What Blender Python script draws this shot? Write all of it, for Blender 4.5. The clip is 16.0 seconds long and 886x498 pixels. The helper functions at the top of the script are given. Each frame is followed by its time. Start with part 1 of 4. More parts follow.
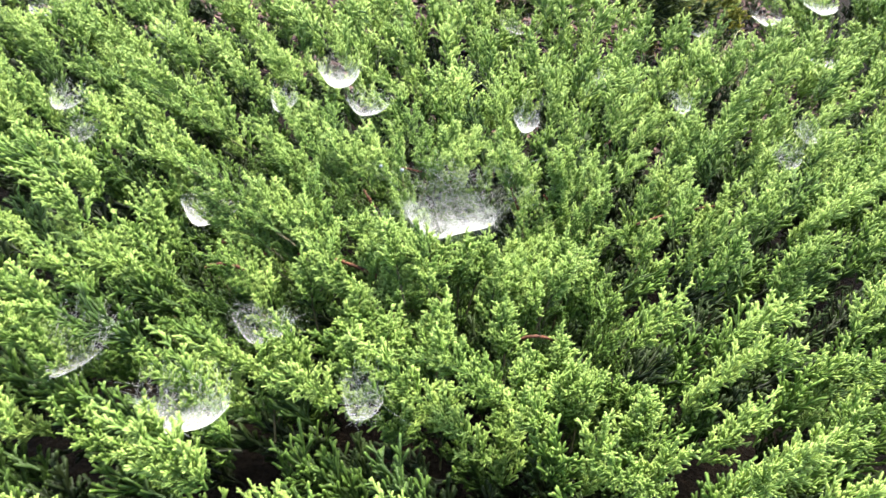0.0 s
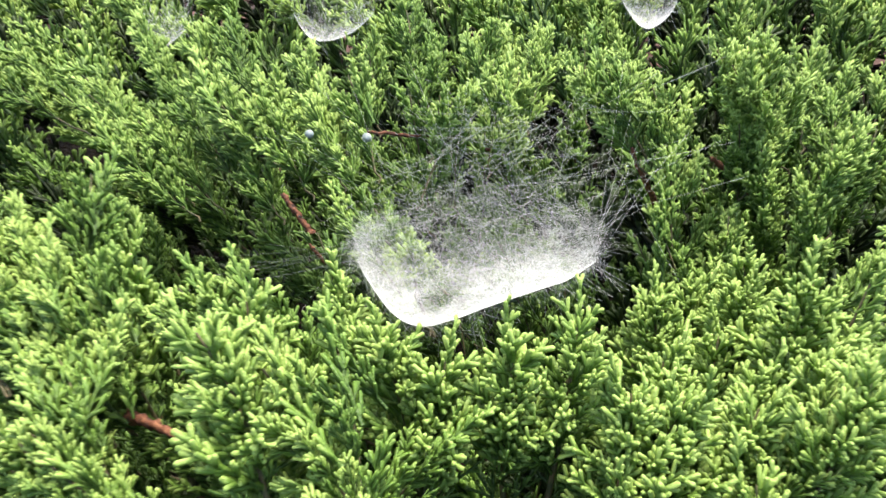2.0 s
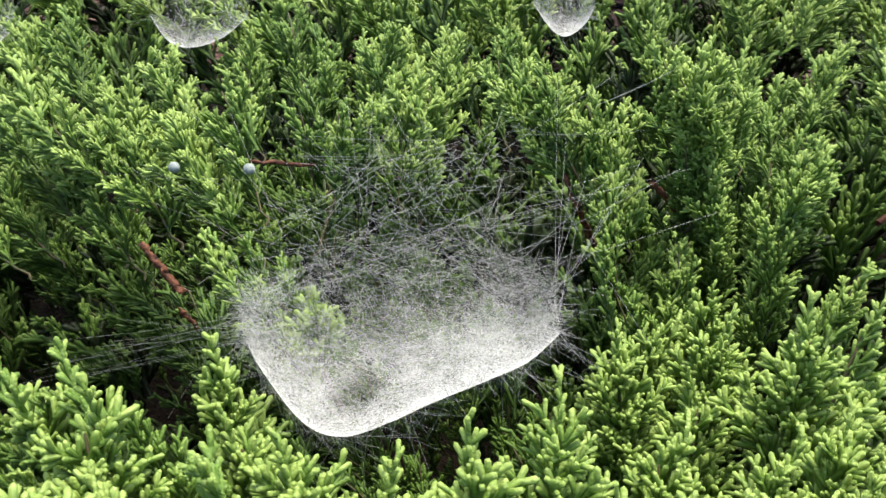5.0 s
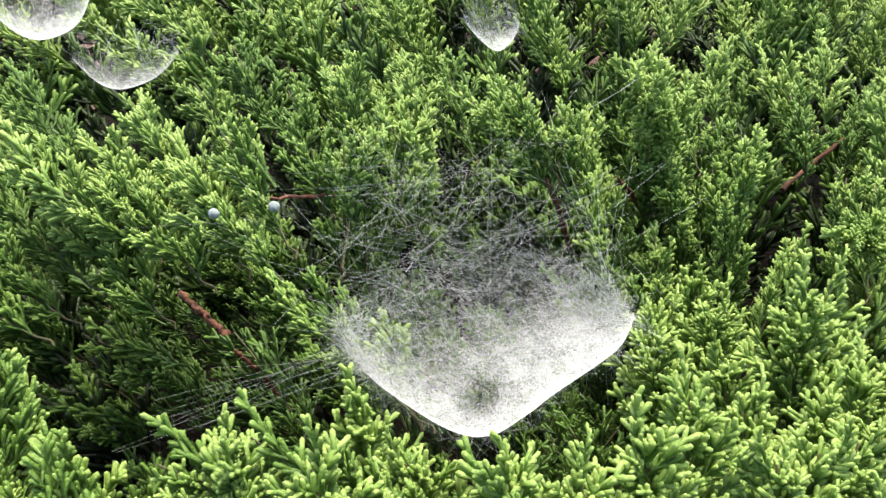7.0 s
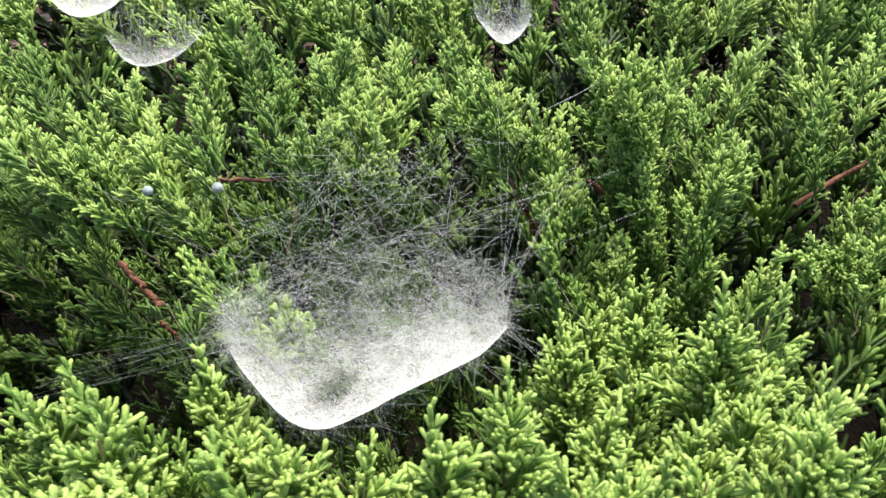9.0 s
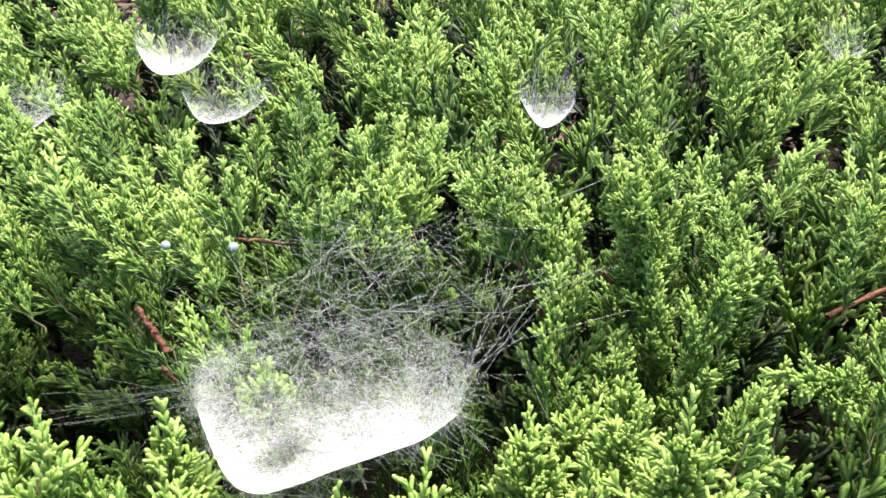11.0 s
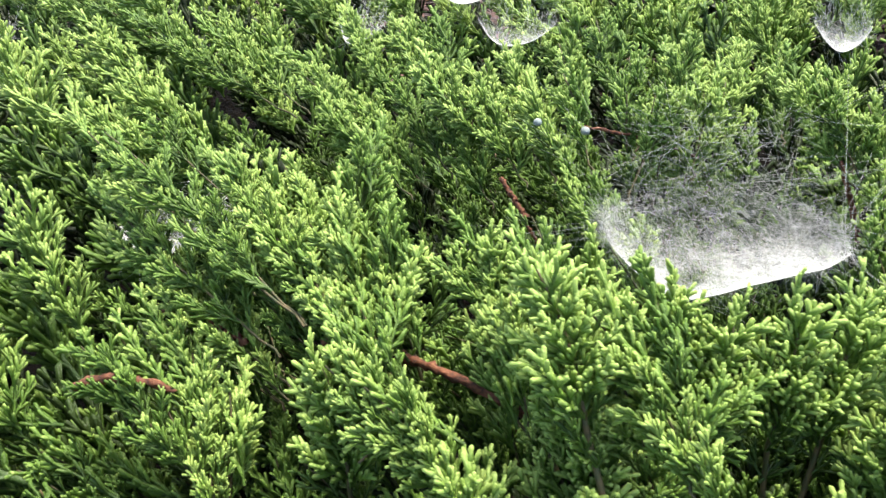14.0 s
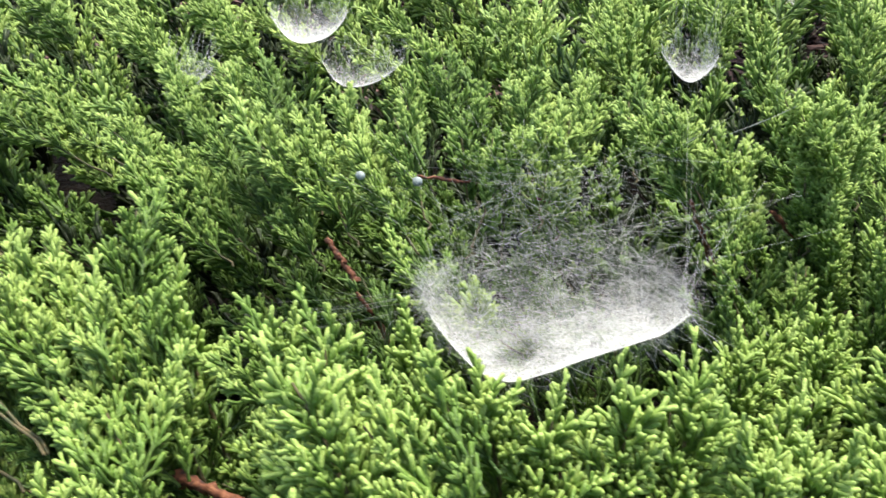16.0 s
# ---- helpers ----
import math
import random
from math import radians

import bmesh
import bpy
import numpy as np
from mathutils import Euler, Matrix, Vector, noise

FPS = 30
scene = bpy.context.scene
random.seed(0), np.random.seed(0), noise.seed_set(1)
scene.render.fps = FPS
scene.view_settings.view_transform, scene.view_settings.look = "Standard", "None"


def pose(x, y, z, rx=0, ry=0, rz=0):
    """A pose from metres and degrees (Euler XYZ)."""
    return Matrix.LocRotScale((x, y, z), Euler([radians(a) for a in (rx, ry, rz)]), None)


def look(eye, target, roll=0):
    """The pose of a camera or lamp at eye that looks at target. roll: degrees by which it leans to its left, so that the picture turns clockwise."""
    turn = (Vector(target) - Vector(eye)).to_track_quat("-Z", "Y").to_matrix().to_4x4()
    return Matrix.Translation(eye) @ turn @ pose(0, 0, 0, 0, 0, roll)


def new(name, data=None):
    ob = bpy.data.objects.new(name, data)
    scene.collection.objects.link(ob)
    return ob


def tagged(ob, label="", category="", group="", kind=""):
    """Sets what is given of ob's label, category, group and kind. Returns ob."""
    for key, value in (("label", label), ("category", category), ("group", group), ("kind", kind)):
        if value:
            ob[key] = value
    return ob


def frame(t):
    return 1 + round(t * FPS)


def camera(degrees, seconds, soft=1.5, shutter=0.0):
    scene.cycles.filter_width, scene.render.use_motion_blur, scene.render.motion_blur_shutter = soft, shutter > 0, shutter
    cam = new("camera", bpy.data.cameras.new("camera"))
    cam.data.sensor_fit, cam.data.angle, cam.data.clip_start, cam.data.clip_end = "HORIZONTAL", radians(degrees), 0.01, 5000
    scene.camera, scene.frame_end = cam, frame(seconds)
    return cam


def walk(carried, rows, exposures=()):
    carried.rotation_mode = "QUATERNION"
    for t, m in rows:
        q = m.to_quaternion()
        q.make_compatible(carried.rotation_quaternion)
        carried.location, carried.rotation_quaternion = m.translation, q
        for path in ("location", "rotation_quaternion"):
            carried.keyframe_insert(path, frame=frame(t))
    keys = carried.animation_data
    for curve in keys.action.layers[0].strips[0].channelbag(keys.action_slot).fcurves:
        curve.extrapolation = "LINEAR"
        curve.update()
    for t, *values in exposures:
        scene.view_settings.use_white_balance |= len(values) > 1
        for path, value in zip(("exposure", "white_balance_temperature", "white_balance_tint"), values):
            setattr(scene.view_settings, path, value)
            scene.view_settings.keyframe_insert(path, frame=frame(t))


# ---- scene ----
cam = camera(60.3, 16.0, soft=1.5, shutter=0.3)
PATH = [
    (0, (-0.017, -0.019, 1.21), (0.04, 1.67, 0.14), 8.2),
    (0.5, (0.003, 0.019, 1.183), (0.118, 1.745, 0.179), 7.7),
    (0.6, (0.004, 0.044, 1.174), (0.112, 1.763, 0.158), 6.8),
    (0.7, (0.006, 0.097, 1.158), (0.118, 1.808, 0.128), 5.6),
    (1, (0.051, 0.318, 1.059), (0.043, 2.01, -0.007), 1.2),
    (1.2, (0.07, 0.486, 0.997), (-0.035, 2.151, -0.107), 0.8),
    (1.5, (0.059, 0.657, 0.921), (-0.186, 2.281, -0.219), -1.6),
    (2, (0.07, 0.793, 0.8), (-0.163, 2.414, -0.348), -3.1),
    (2.5, (0.063, 0.866, 0.754), (-0.092, 2.487, -0.408), -0.2),
    (3, (0.079, 0.894, 0.75), (-0.062, 2.515, -0.413), 0.6),
    (3.5, (0.083, 0.904, 0.761), (-0.045, 2.54, -0.381), 0.1),
    (4, (0.084, 0.907, 0.758), (-0.036, 2.55, -0.376), 0.5),
    (4.2, (0.082, 0.907, 0.756), (-0.032, 2.55, -0.379), 0.5),
    (6.3, (-0.098, 0.906, 0.785), (0.433, 2.467, -0.346), 3.1),
    (6.5, (-0.111, 0.906, 0.788), (0.44, 2.464, -0.339), 3.1),
    (7, (-0.104, 0.898, 0.788), (0.408, 2.471, -0.337), 2.4),
    (7.5, (-0.094, 0.897, 0.795), (0.378, 2.488, -0.32), 2.0),
    (8, (-0.069, 0.885, 0.791), (0.342, 2.484, -0.338), 1.3),
    (8.5, (-0.021, 0.877, 0.793), (0.301, 2.476, -0.364), 1.2),
    (9, (0.034, 0.873, 0.799), (0.228, 2.485, -0.368), 0.6),
    (9.2, (0.055, 0.875, 0.807), (0.193, 2.49, -0.366), 0.4),
    (11.3, (0.114, 0.863, 0.824), (-0.01, 2.565, -0.219), 0.6),
    (11.5, (0.098, 0.857, 0.82), (-0.071, 2.553, -0.226), 0.1),
    (12, (0.063, 0.847, 0.817), (-0.17, 2.526, -0.243), -0.2),
    (12.5, (0.041, 0.839, 0.813), (-0.22, 2.511, -0.253), -0.1),
    (13, (0.051, 0.806, 0.806), (-0.239, 2.476, -0.256), -0.5),
    (13.5, (0.028, 0.717, 0.772), (-0.314, 2.37, -0.3), 1.8),
    (14, (-0.055, 0.722, 0.79), (-0.445, 2.358, -0.292), -1.0),
    (14.5, (-0.067, 0.765, 0.791), (-0.393, 2.433, -0.263), -0.9),
    (15, (-0.068, 0.785, 0.787), (-0.371, 2.474, -0.241), -1.1),
    (15.5, (-0.037, 0.81, 0.787), (-0.281, 2.514, -0.231), -1.6),
    (16, (0.002, 0.813, 0.774), (-0.171, 2.526, -0.244), -0.6),
]
EXPOSURES = [(0.0, 1.95), (0.5, 1.75), (1.0, 1.75), (1.5, 1.7), (2.0, 1.55), (3.0, 1.12), (4.2, 1.02), (6.3, 1.3), (9.2, 1.38), (11.3, 1.78), (13.0, 1.68), (13.5, 1.5), (14.0, 1.55), (14.5, 1.6), (16.0, 1.38)]
walk(cam, [(t, look(eye, target, roll)) for t, eye, target, roll in PATH], EXPOSURES)

# ---- world and light: bright overcast day ----
world = bpy.data.worlds.new("world")
scene.world = world
world.use_nodes = True
wn = world.node_tree.nodes
sky = wn.new("ShaderNodeTexSky")
sky.sky_type, sky.sun_disc = "NISHITA", False
sky.sun_elevation, sky.sun_rotation = radians(72), radians(25)
sky.dust_density = 3.0
world.node_tree.links.new(sky.outputs[0], wn["Background"].inputs[0])
wn["Background"].inputs[1].default_value = 0.15
sun = new("sun", bpy.data.lights.new("sun", "SUN"))
sun.data.energy, sun.data.angle, sun.data.color = 3.0, radians(26), (1.0, 0.95, 0.82)
sun.matrix_world = look((0.5, 2.3, 4.0), (0, 1.2, 0.4))


# ---- materials ----
def material(name, rough=0.6):
    m = bpy.data.materials.new(name)
    m.use_nodes = True
    n, l = m.node_tree.nodes, m.node_tree.links
    b = n["Principled BSDF"]
    b.inputs["Roughness"].default_value = rough
    return m, n, l, b


def ramp(n, l, source, stops):
    r = n.new("ShaderNodeValToRGB")
    for k, (p, c) in enumerate(stops):
        e = r.color_ramp.elements[k] if k < 2 else r.color_ramp.elements.new(p)
        e.position, e.color = p, (*c, 1)
    l.new(source, r.inputs[0])
    return r.outputs[0]


def noise_node(n, l, scale, detail=3.0, coords="Object"):
    t, c = n.new("ShaderNodeTexNoise"), n.new("ShaderNodeTexCoord")
    t.inputs["Scale"].default_value, t.inputs["Detail"].default_value = scale, detail
    l.new(c.outputs[coords], t.inputs["Vector"])
    return t


def bump(n, l, b, height, strength, distance):
    k = n.new("ShaderNodeBump")
    k.inputs["Strength"].default_value, k.inputs["Distance"].default_value = strength, distance
    l.new(height, k.inputs["Height"])
    l.new(k.outputs[0], b.inputs["Normal"])


def foliage_material(name, old, mid, young):
    """Scale-leaved juniper: older inner growth dark, young tips light."""
    m, n, l, b = material(name, 0.45)
    a = n.new("ShaderNodeAttribute")
    a.attribute_name = "young"
    geo = n.new("ShaderNodeNewGeometry")
    big = noise_node(n, l, 9.0, 2.0)
    mul = n.new("ShaderNodeMath")
    mul.operation = "MULTIPLY_ADD"
    l.new(big.outputs["Fac"], mul.inputs[0])
    mul.inputs[1].default_value = 0.5
    mul.inputs[2].default_value = -0.25
    add = n.new("ShaderNodeMath")
    add.operation = "ADD"
    l.new(a.outputs["Fac"], add.inputs[0])
    l.new(mul.outputs[0], add.inputs[1])
    isl = n.new("ShaderNodeMath")
    isl.operation = "MULTIPLY_ADD"
    l.new(geo.outputs["Random Per Island"], isl.inputs[0])
    isl.inputs[1].default_value = 0.3
    l.new(add.outputs[0], isl.inputs[2])
    grain = noise_node(n, l, 650.0, 2.0)
    gr = n.new("ShaderNodeMath")
    gr.operation = "MULTIPLY_ADD"
    l.new(grain.outputs["Fac"], gr.inputs[0])
    gr.inputs[1].default_value = 0.24
    l.new(isl.outputs[0], gr.inputs[2])
    isl = n.new("ShaderNodeMath")
    isl.operation = "SUBTRACT"
    isl.inputs[1].default_value = 0.12
    l.new(gr.outputs[0], isl.inputs[0])
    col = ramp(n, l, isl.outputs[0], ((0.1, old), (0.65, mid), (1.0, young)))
    l.new(col, b.inputs["Base Color"])
    v = n.new("ShaderNodeTexVoronoi")
    c = n.new("ShaderNodeTexCoord")
    v.inputs["Scale"].default_value = 620
    l.new(c.outputs["Object"], v.inputs["Vector"])
    bump(n, l, b, v.outputs["Distance"], 0.8, 0.0006)
    b.inputs["Specular IOR Level"].default_value = 0.35
    # light passes through the thin cords
    through_leaf, mix = n.new("ShaderNodeBsdfTranslucent"), n.new("ShaderNodeMixShader")
    mix.inputs[0].default_value = 0.3
    l.new(col, through_leaf.inputs["Color"])
    l.new(b.outputs[0], mix.inputs[1])
    l.new(through_leaf.outputs[0], mix.inputs[2])
    l.new(mix.outputs[0], n["Material Output"].inputs["Surface"])
    return m


LEAF = foliage_material("juniper_leaf", (0.052, 0.100, 0.020), (0.156, 0.272, 0.043), (0.378, 0.508, 0.126))
# near-black leaf colour: the shade inside the shrub is put into it
LEAF_SHADED = foliage_material("shaded_juniper_leaf", (0.014, 0.020, 0.007), (0.026, 0.042, 0.012), (0.05, 0.085, 0.02))
LEAF_DARK = foliage_material("dark_shrub_leaf", (0.012, 0.025, 0.006), (0.035, 0.06, 0.012), (0.13, 0.17, 0.03))
LEAF_GOLD = foliage_material("golden_leaf", (0.06, 0.08, 0.01), (0.17, 0.19, 0.02), (0.5, 0.48, 0.06))


def bark_material():
    m, n, l, b = material("juniper_bark", 0.8)
    t = noise_node(n, l, 260.0, 5.0)
    l.new(ramp(n, l, t.outputs["Fac"], ((0.32, (0.025, 0.012, 0.008)), (0.5, (0.13, 0.042, 0.018)), (0.72, (0.21, 0.085, 0.038)))), b.inputs["Base Color"])
    bump(n, l, b, t.outputs["Fac"], 0.8, 0.002)
    return m


BARK = bark_material()
TWIG, _n, _l, _b = material("green_twig", 0.7)
_t = noise_node(_n, _l, 180.0)
_l.new(ramp(_n, _l, _t.outputs["Fac"], ((0.3, (0.03, 0.045, 0.012)), (0.7, (0.11, 0.075, 0.03)))), _b.inputs["Base Color"])


def ground_material():
    m, n, l, b = material("soil", 0.95)
    b.inputs["Specular IOR Level"].default_value = 0.1
    t = noise_node(n, l, 14.0, 8.0)
    # soil browns taken down to near black to include shade from the foliage
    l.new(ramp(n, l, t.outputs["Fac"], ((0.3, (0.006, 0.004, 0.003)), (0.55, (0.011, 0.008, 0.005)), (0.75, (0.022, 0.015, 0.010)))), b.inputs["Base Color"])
    t2 = noise_node(n, l, 60.0, 6.0)
    bump(n, l, b, t2.outputs["Fac"], 1.0, 0.02)
    return m


def chip_material():
    m, n, l, b = material("bark_mulch", 0.9)
    geo = n.new("ShaderNodeNewGeometry")
    l.new(ramp(n, l, geo.outputs["Random Per Island"], ((0.0, (0.02, 0.010, 0.008)), (0.6, (0.065, 0.032, 0.025)), (1.0, (0.15, 0.085, 0.065)))), b.inputs["Base Color"])
    t = noise_node(n, l, 80.0, 4.0)
    bump(n, l, b, t.outputs["Fac"], 0.7, 0.004)
    return m


SOIL, CHIP = ground_material(), chip_material()


def silk_material(name, sheet):
    m, n, l, b = material(name, 0.6)
    b.inputs["Base Color"].default_value = (0.47, 0.47, 0.44, 1)
    if sheet:
        a = n.new("ShaderNodeAttribute")
        a.attribute_name = "weave"
        t = noise_node(n, l, 1500.0, 2.0)
        t2 = noise_node(n, l, 90.0, 3.0)
        s1 = n.new("ShaderNodeMath")
        s1.operation = "MULTIPLY_ADD"
        l.new(t.outputs["Fac"], s1.inputs[0])
        s1.inputs[1].default_value = 2.3
        l.new(a.outputs["Fac"], s1.inputs[2])
        s3 = n.new("ShaderNodeMath")
        s3.operation = "MULTIPLY_ADD"
        s3.use_clamp = True
        l.new(t2.outputs["Fac"], s3.inputs[0])
        s3.inputs[1].default_value = 0.7
        l.new(s1.outputs[0], s3.inputs[2])
        off = n.new("ShaderNodeMath")
        off.operation = "SUBTRACT"
        off.use_clamp = True
        s3.use_clamp = False
        l.new(s3.outputs[0], off.inputs[0])
        off.inputs[1].default_value = 1.5
        s3 = off
        l.new(s3.outputs[0], b.inputs["Alpha"])
    return m


SILK, SILK_SHEET = silk_material("silk", False), silk_material("silk_sheet", True)


def berry_material():
    m, n, l, b = material("waxy_berry", 0.7)
    t = noise_node(n, l, 300.0, 3.0)
    l.new(ramp(n, l, t.outputs["Fac"], ((0.3, (0.17, 0.20, 0.19)), (0.7, (0.33, 0.37, 0.34)))), b.inputs["Base Color"])
    return m


BERRY = berry_material()
STRAW, _n, _l, _b = material("straw", 0.7)
_t = noise_node(_n, _l, 40.0)
_l.new(ramp(_n, _l, _t.outputs["Fac"], ((0.3, (0.22, 0.26, 0.10)), (0.7, (0.45, 0.42, 0.24)))), _b.inputs["Base Color"])


# ---- mesh helpers ----
def mesh_from(name, verts, tris, mat, attribute="", values=None, smooth=True):
    me = bpy.data.meshes.new(name)
    verts, tris = np.asarray(verts, np.float32), np.asarray(tris, np.int32)
    me.vertices.add(len(verts))
    me.vertices.foreach_set("co", verts.ravel())
    me.loops.add(tris.size)
    me.loops.foreach_set("vertex_index", tris.ravel())
    me.polygons.add(len(tris))
    me.polygons.foreach_set("loop_start", np.arange(0, tris.size, 3, dtype=np.int32))
    me.polygons.foreach_set("use_smooth", np.full(len(tris), smooth))
    me.update(calc_edges=True)
    if attribute:
        me.attributes.new(attribute, "FLOAT", "POINT").data.foreach_set("value", np.asarray(values, np.float32))
    me.materials.append(mat)
    return me


def part(name, data, parent, label="", kind=""):
    ob = new(name, data)
    ob.parent = parent
    return tagged(ob, label, kind=kind)


def frame_of(d, up=(0, 0, 1)):
    """Columns: side, forward d, normal."""
    d = np.asarray(d, float) / np.linalg.norm(d)
    s = np.cross(d, up)
    if np.linalg.norm(s) < 1e-3:
        s = np.cross(d, (0, 1, 0.2))
    s /= np.linalg.norm(s)
    return np.stack([s, d, np.cross(s, d)], 1)


def tube(points, radii, sides, tip=True):
    """A tapering tube along points."""
    points = np.asarray(points, float)
    k = len(points)
    vs, ts = [], []
    ang = np.arange(sides) * 2 * np.pi / sides
    for i in range(k):
        d = points[min(i + 1, k - 1)] - points[max(i - 1, 0)]
        f = frame_of(d)
        vs.append(points[i] + radii[i] * (np.cos(ang)[:, None] * f[:, 0] + np.sin(ang)[:, None] * f[:, 2]))
    for i in range(k - 1):
        for j in range(sides):
            a, b = i * sides + j, i * sides + (j + 1) % sides
            ts += [(a, b, b + sides), (a, b + sides, a + sides)]
    vs = np.concatenate(vs)
    if tip:
        d = points[-1] - points[-2]
        vs = np.vstack([vs, points[-1] + d / np.linalg.norm(d) * radii[-1] * 1.1])
        for j in range(sides):
            ts.append(((k - 1) * sides + j, (k - 1) * sides + (j + 1) % sides, len(vs) - 1))
    return vs, np.array(ts)


def joined(pieces):
    vs, ts, at, n = [], [], [], 0
    for v, t, a in pieces:
        vs.append(v), ts.append(np.asarray(t) + n), at.append(a)
        n += len(v)
    return np.concatenate(vs), np.concatenate(ts), np.concatenate(at)


rng = np.random.default_rng(7)


# ---- juniper sprays: an axis set all round with short blunt scale-leaved cords, some of them branching again ----
def unit(x):
    return x / np.linalg.norm(x)


def spray(length, gap, sides, seed, thick, cordlet, fill=0.9, wide=2.0, spread=0.62):
    r = np.random.default_rng(seed)
    pieces = []

    def cord(p, d, ln, rad, y0, y1, end=False):
        q = p + d * ln
        if end:
            v, t = tube([p, q], [rad * 0.90, rad * 0.92], sides)
            v[-1] = q + d * rad * 0.75
            a = np.r_[np.full(sides, y0), np.full(sides, y1), y1 + 0.12]
        else:
            v, t = tube([p, q], [rad * 0.85, rad * 0.8], 3, False)
            a = np.r_[np.full(3, y0), np.full(3, y1)]
        pieces.append((v, t, a))
        return q

    nodes = max(3, round(length / gap))
    p, d = np.zeros(3), np.array([0, 1, 0.0])
    turn = r.uniform(0, 6)
    for i in range(nodes):
        f = (i + 1) / nodes
        d = unit(d + r.normal(0, 0.06, 3) + np.array([0, 0, 0.02]))
        q = cord(p, d, gap, thick * (1.25 - 0.3 * f), 0.05 + 0.45 * f, 0.08 + 0.52 * f, i == nodes - 1)
        fr = frame_of(d)
        for _ in range(2 if r.random() < fill else 1):
            turn += 2.4 + r.uniform(-0.4, 0.4)
            side = fr[:, 0] * math.cos(turn) + 0.8 * fr[:, 2] * math.sin(turn)
            e = unit(d + side * spread * r.uniform(0.85, 1.2))
            reach = cordlet * (0.75 + wide * (1 - f) ** 0.9 * min(1, f * 5 + 0.3)) * r.uniform(0.7, 1.2)
            n = max(1, round(reach / (cordlet * 0.62)))
            a = q - d * gap * r.uniform(0.1, 0.6)
            sg = 1 if r.random() < 0.5 else -1
            for k in range(n):
                g = (k + 1) / n
                low, high = 0.16 + 0.34 * f + 0.18 * (g - 1 / n), 0.20 + 0.38 * f + 0.2 * g
                last = k == n - 1
                b = cord(a, e, reach / n, thick * r.uniform(0.88, 1.08), low, high + (0.18 if last else 0.0), last)
                if not last:
                    across = unit(np.cross(e, fr[:, 2] + r.normal(0, 0.5, 3)))
                    for _ in range(2 if r.random() < fill * 0.6 else 1):
                        sg = -sg
                        c = unit(e + sg * across * 0.62 + d * 0.38 + r.normal(0, 0.1, 3))
                        cord(b - e * reach / n * 0.3, c, cordlet * r.uniform(0.65, 1.1), thick * r.uniform(0.85, 1.08), low + 0.06, high + 0.2 + 0.06 * g, True)
                a = b
                e = unit(e + d * 0.16 + r.normal(0, 0.07, 3))
        p = q
    return joined(pieces)


FINE = [spray(0.050, 0.0062, 3, 100 + k, 0.00158, 0.0092, 0.85, 2.2) for k in range(12)]
DULL = [spray(0.050, 0.0064, 3, 150 + k, 0.00158, 0.0094, 0.75, 2.2) for k in range(10)]
OLD = [spray(0.05, 0.0085, 3, 250 + k, 0.0012, 0.0085, 0.5, 2.0, 0.8) for k in range(10)]
MIDDLE = [spray(0.05, 0.0074, 3, 200 + k, 0.0016, 0.0092, 0.65) for k in range(10)]
COARSE = [spray(0.07, 0.0155, 3, 300 + k, 0.0024, 0.017, 0.42) for k in range(10)]
ROUGH = [spray(0.07, 0.0195, 3, 700 + k, 0.0030, 0.019, 0.35, 1.5) for k in range(8)]
FINGER = [spray(0.085, 0.0066, 4, 400 + k, 0.00175, 0.0098, 0.85, 1.4) for k in range(8)]
MID_FINGER = [spray(0.085, 0.0085, 3, 500 + k, 0.0015, 0.0082, 0.5, 1.2) for k in range(8)]
FAR_FINGER = [spray(0.10, 0.0155, 3, 600 + k, 0.0024, 0.014, 0.5, 0.9) for k in range(8)]
# shoots of the near tufts, by length, all with cords of one thickness
SHOOT_LENGTHS = (0.014, 0.022, 0.032, 0.044)
SHOOT = [[spray(ln, 0.0052, 4, 800 + 10 * m + k, 0.00145, 0.0092, 0.85, 0.2 + 16 * ln) for k in range(5)] for m, ln in enumerate(SHOOT_LENGTHS)]
LEADER = [spray(0.050, 0.0056, 4, 860 + k, 0.0016, 0.0094, 0.7, 0.35, 0.5) for k in range(6)]
SHOOT_MESH = [[mesh_from("shoot", v, t, LEAF, "young", a + 0.06) for v, t, a in row] for row in SHOOT]
LEADER_MESH = [mesh_from("leader", v, t, LEAF, "young", a + 0.14) for v, t, a in LEADER]
FINGER_MESH = [mesh_from("finger_spray", v, t, LEAF, "young", a) for v, t, a in FINGER]
FINE_MESH = [mesh_from("spray", v, t, LEAF, "young", a) for v, t, a in FINE]
FINGER_TONES = [FINGER_MESH, [mesh_from("finger_spray", v, t, LEAF, "young", a * 0.85 - 0.08) for v, t, a in FINGER], [mesh_from("finger_spray", v, t, LEAF, "young", a + 0.12) for v, t, a in FINGER]]
BRIGHT_MESH = [mesh_from("spray", v, t, LEAF, "young", a + 0.12) for v, t, a in FINE]
# duller tone, for some branches at random and as shade in low layers
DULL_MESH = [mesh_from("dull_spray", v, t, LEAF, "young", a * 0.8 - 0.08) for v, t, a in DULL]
# old growth, darkened further in colour for the shade of the hollows
SHADED_OLD_MESH = [mesh_from("shaded_old_spray", v, t, LEAF, "young", a * 0.5 - 0.1) for v, t, a in OLD]


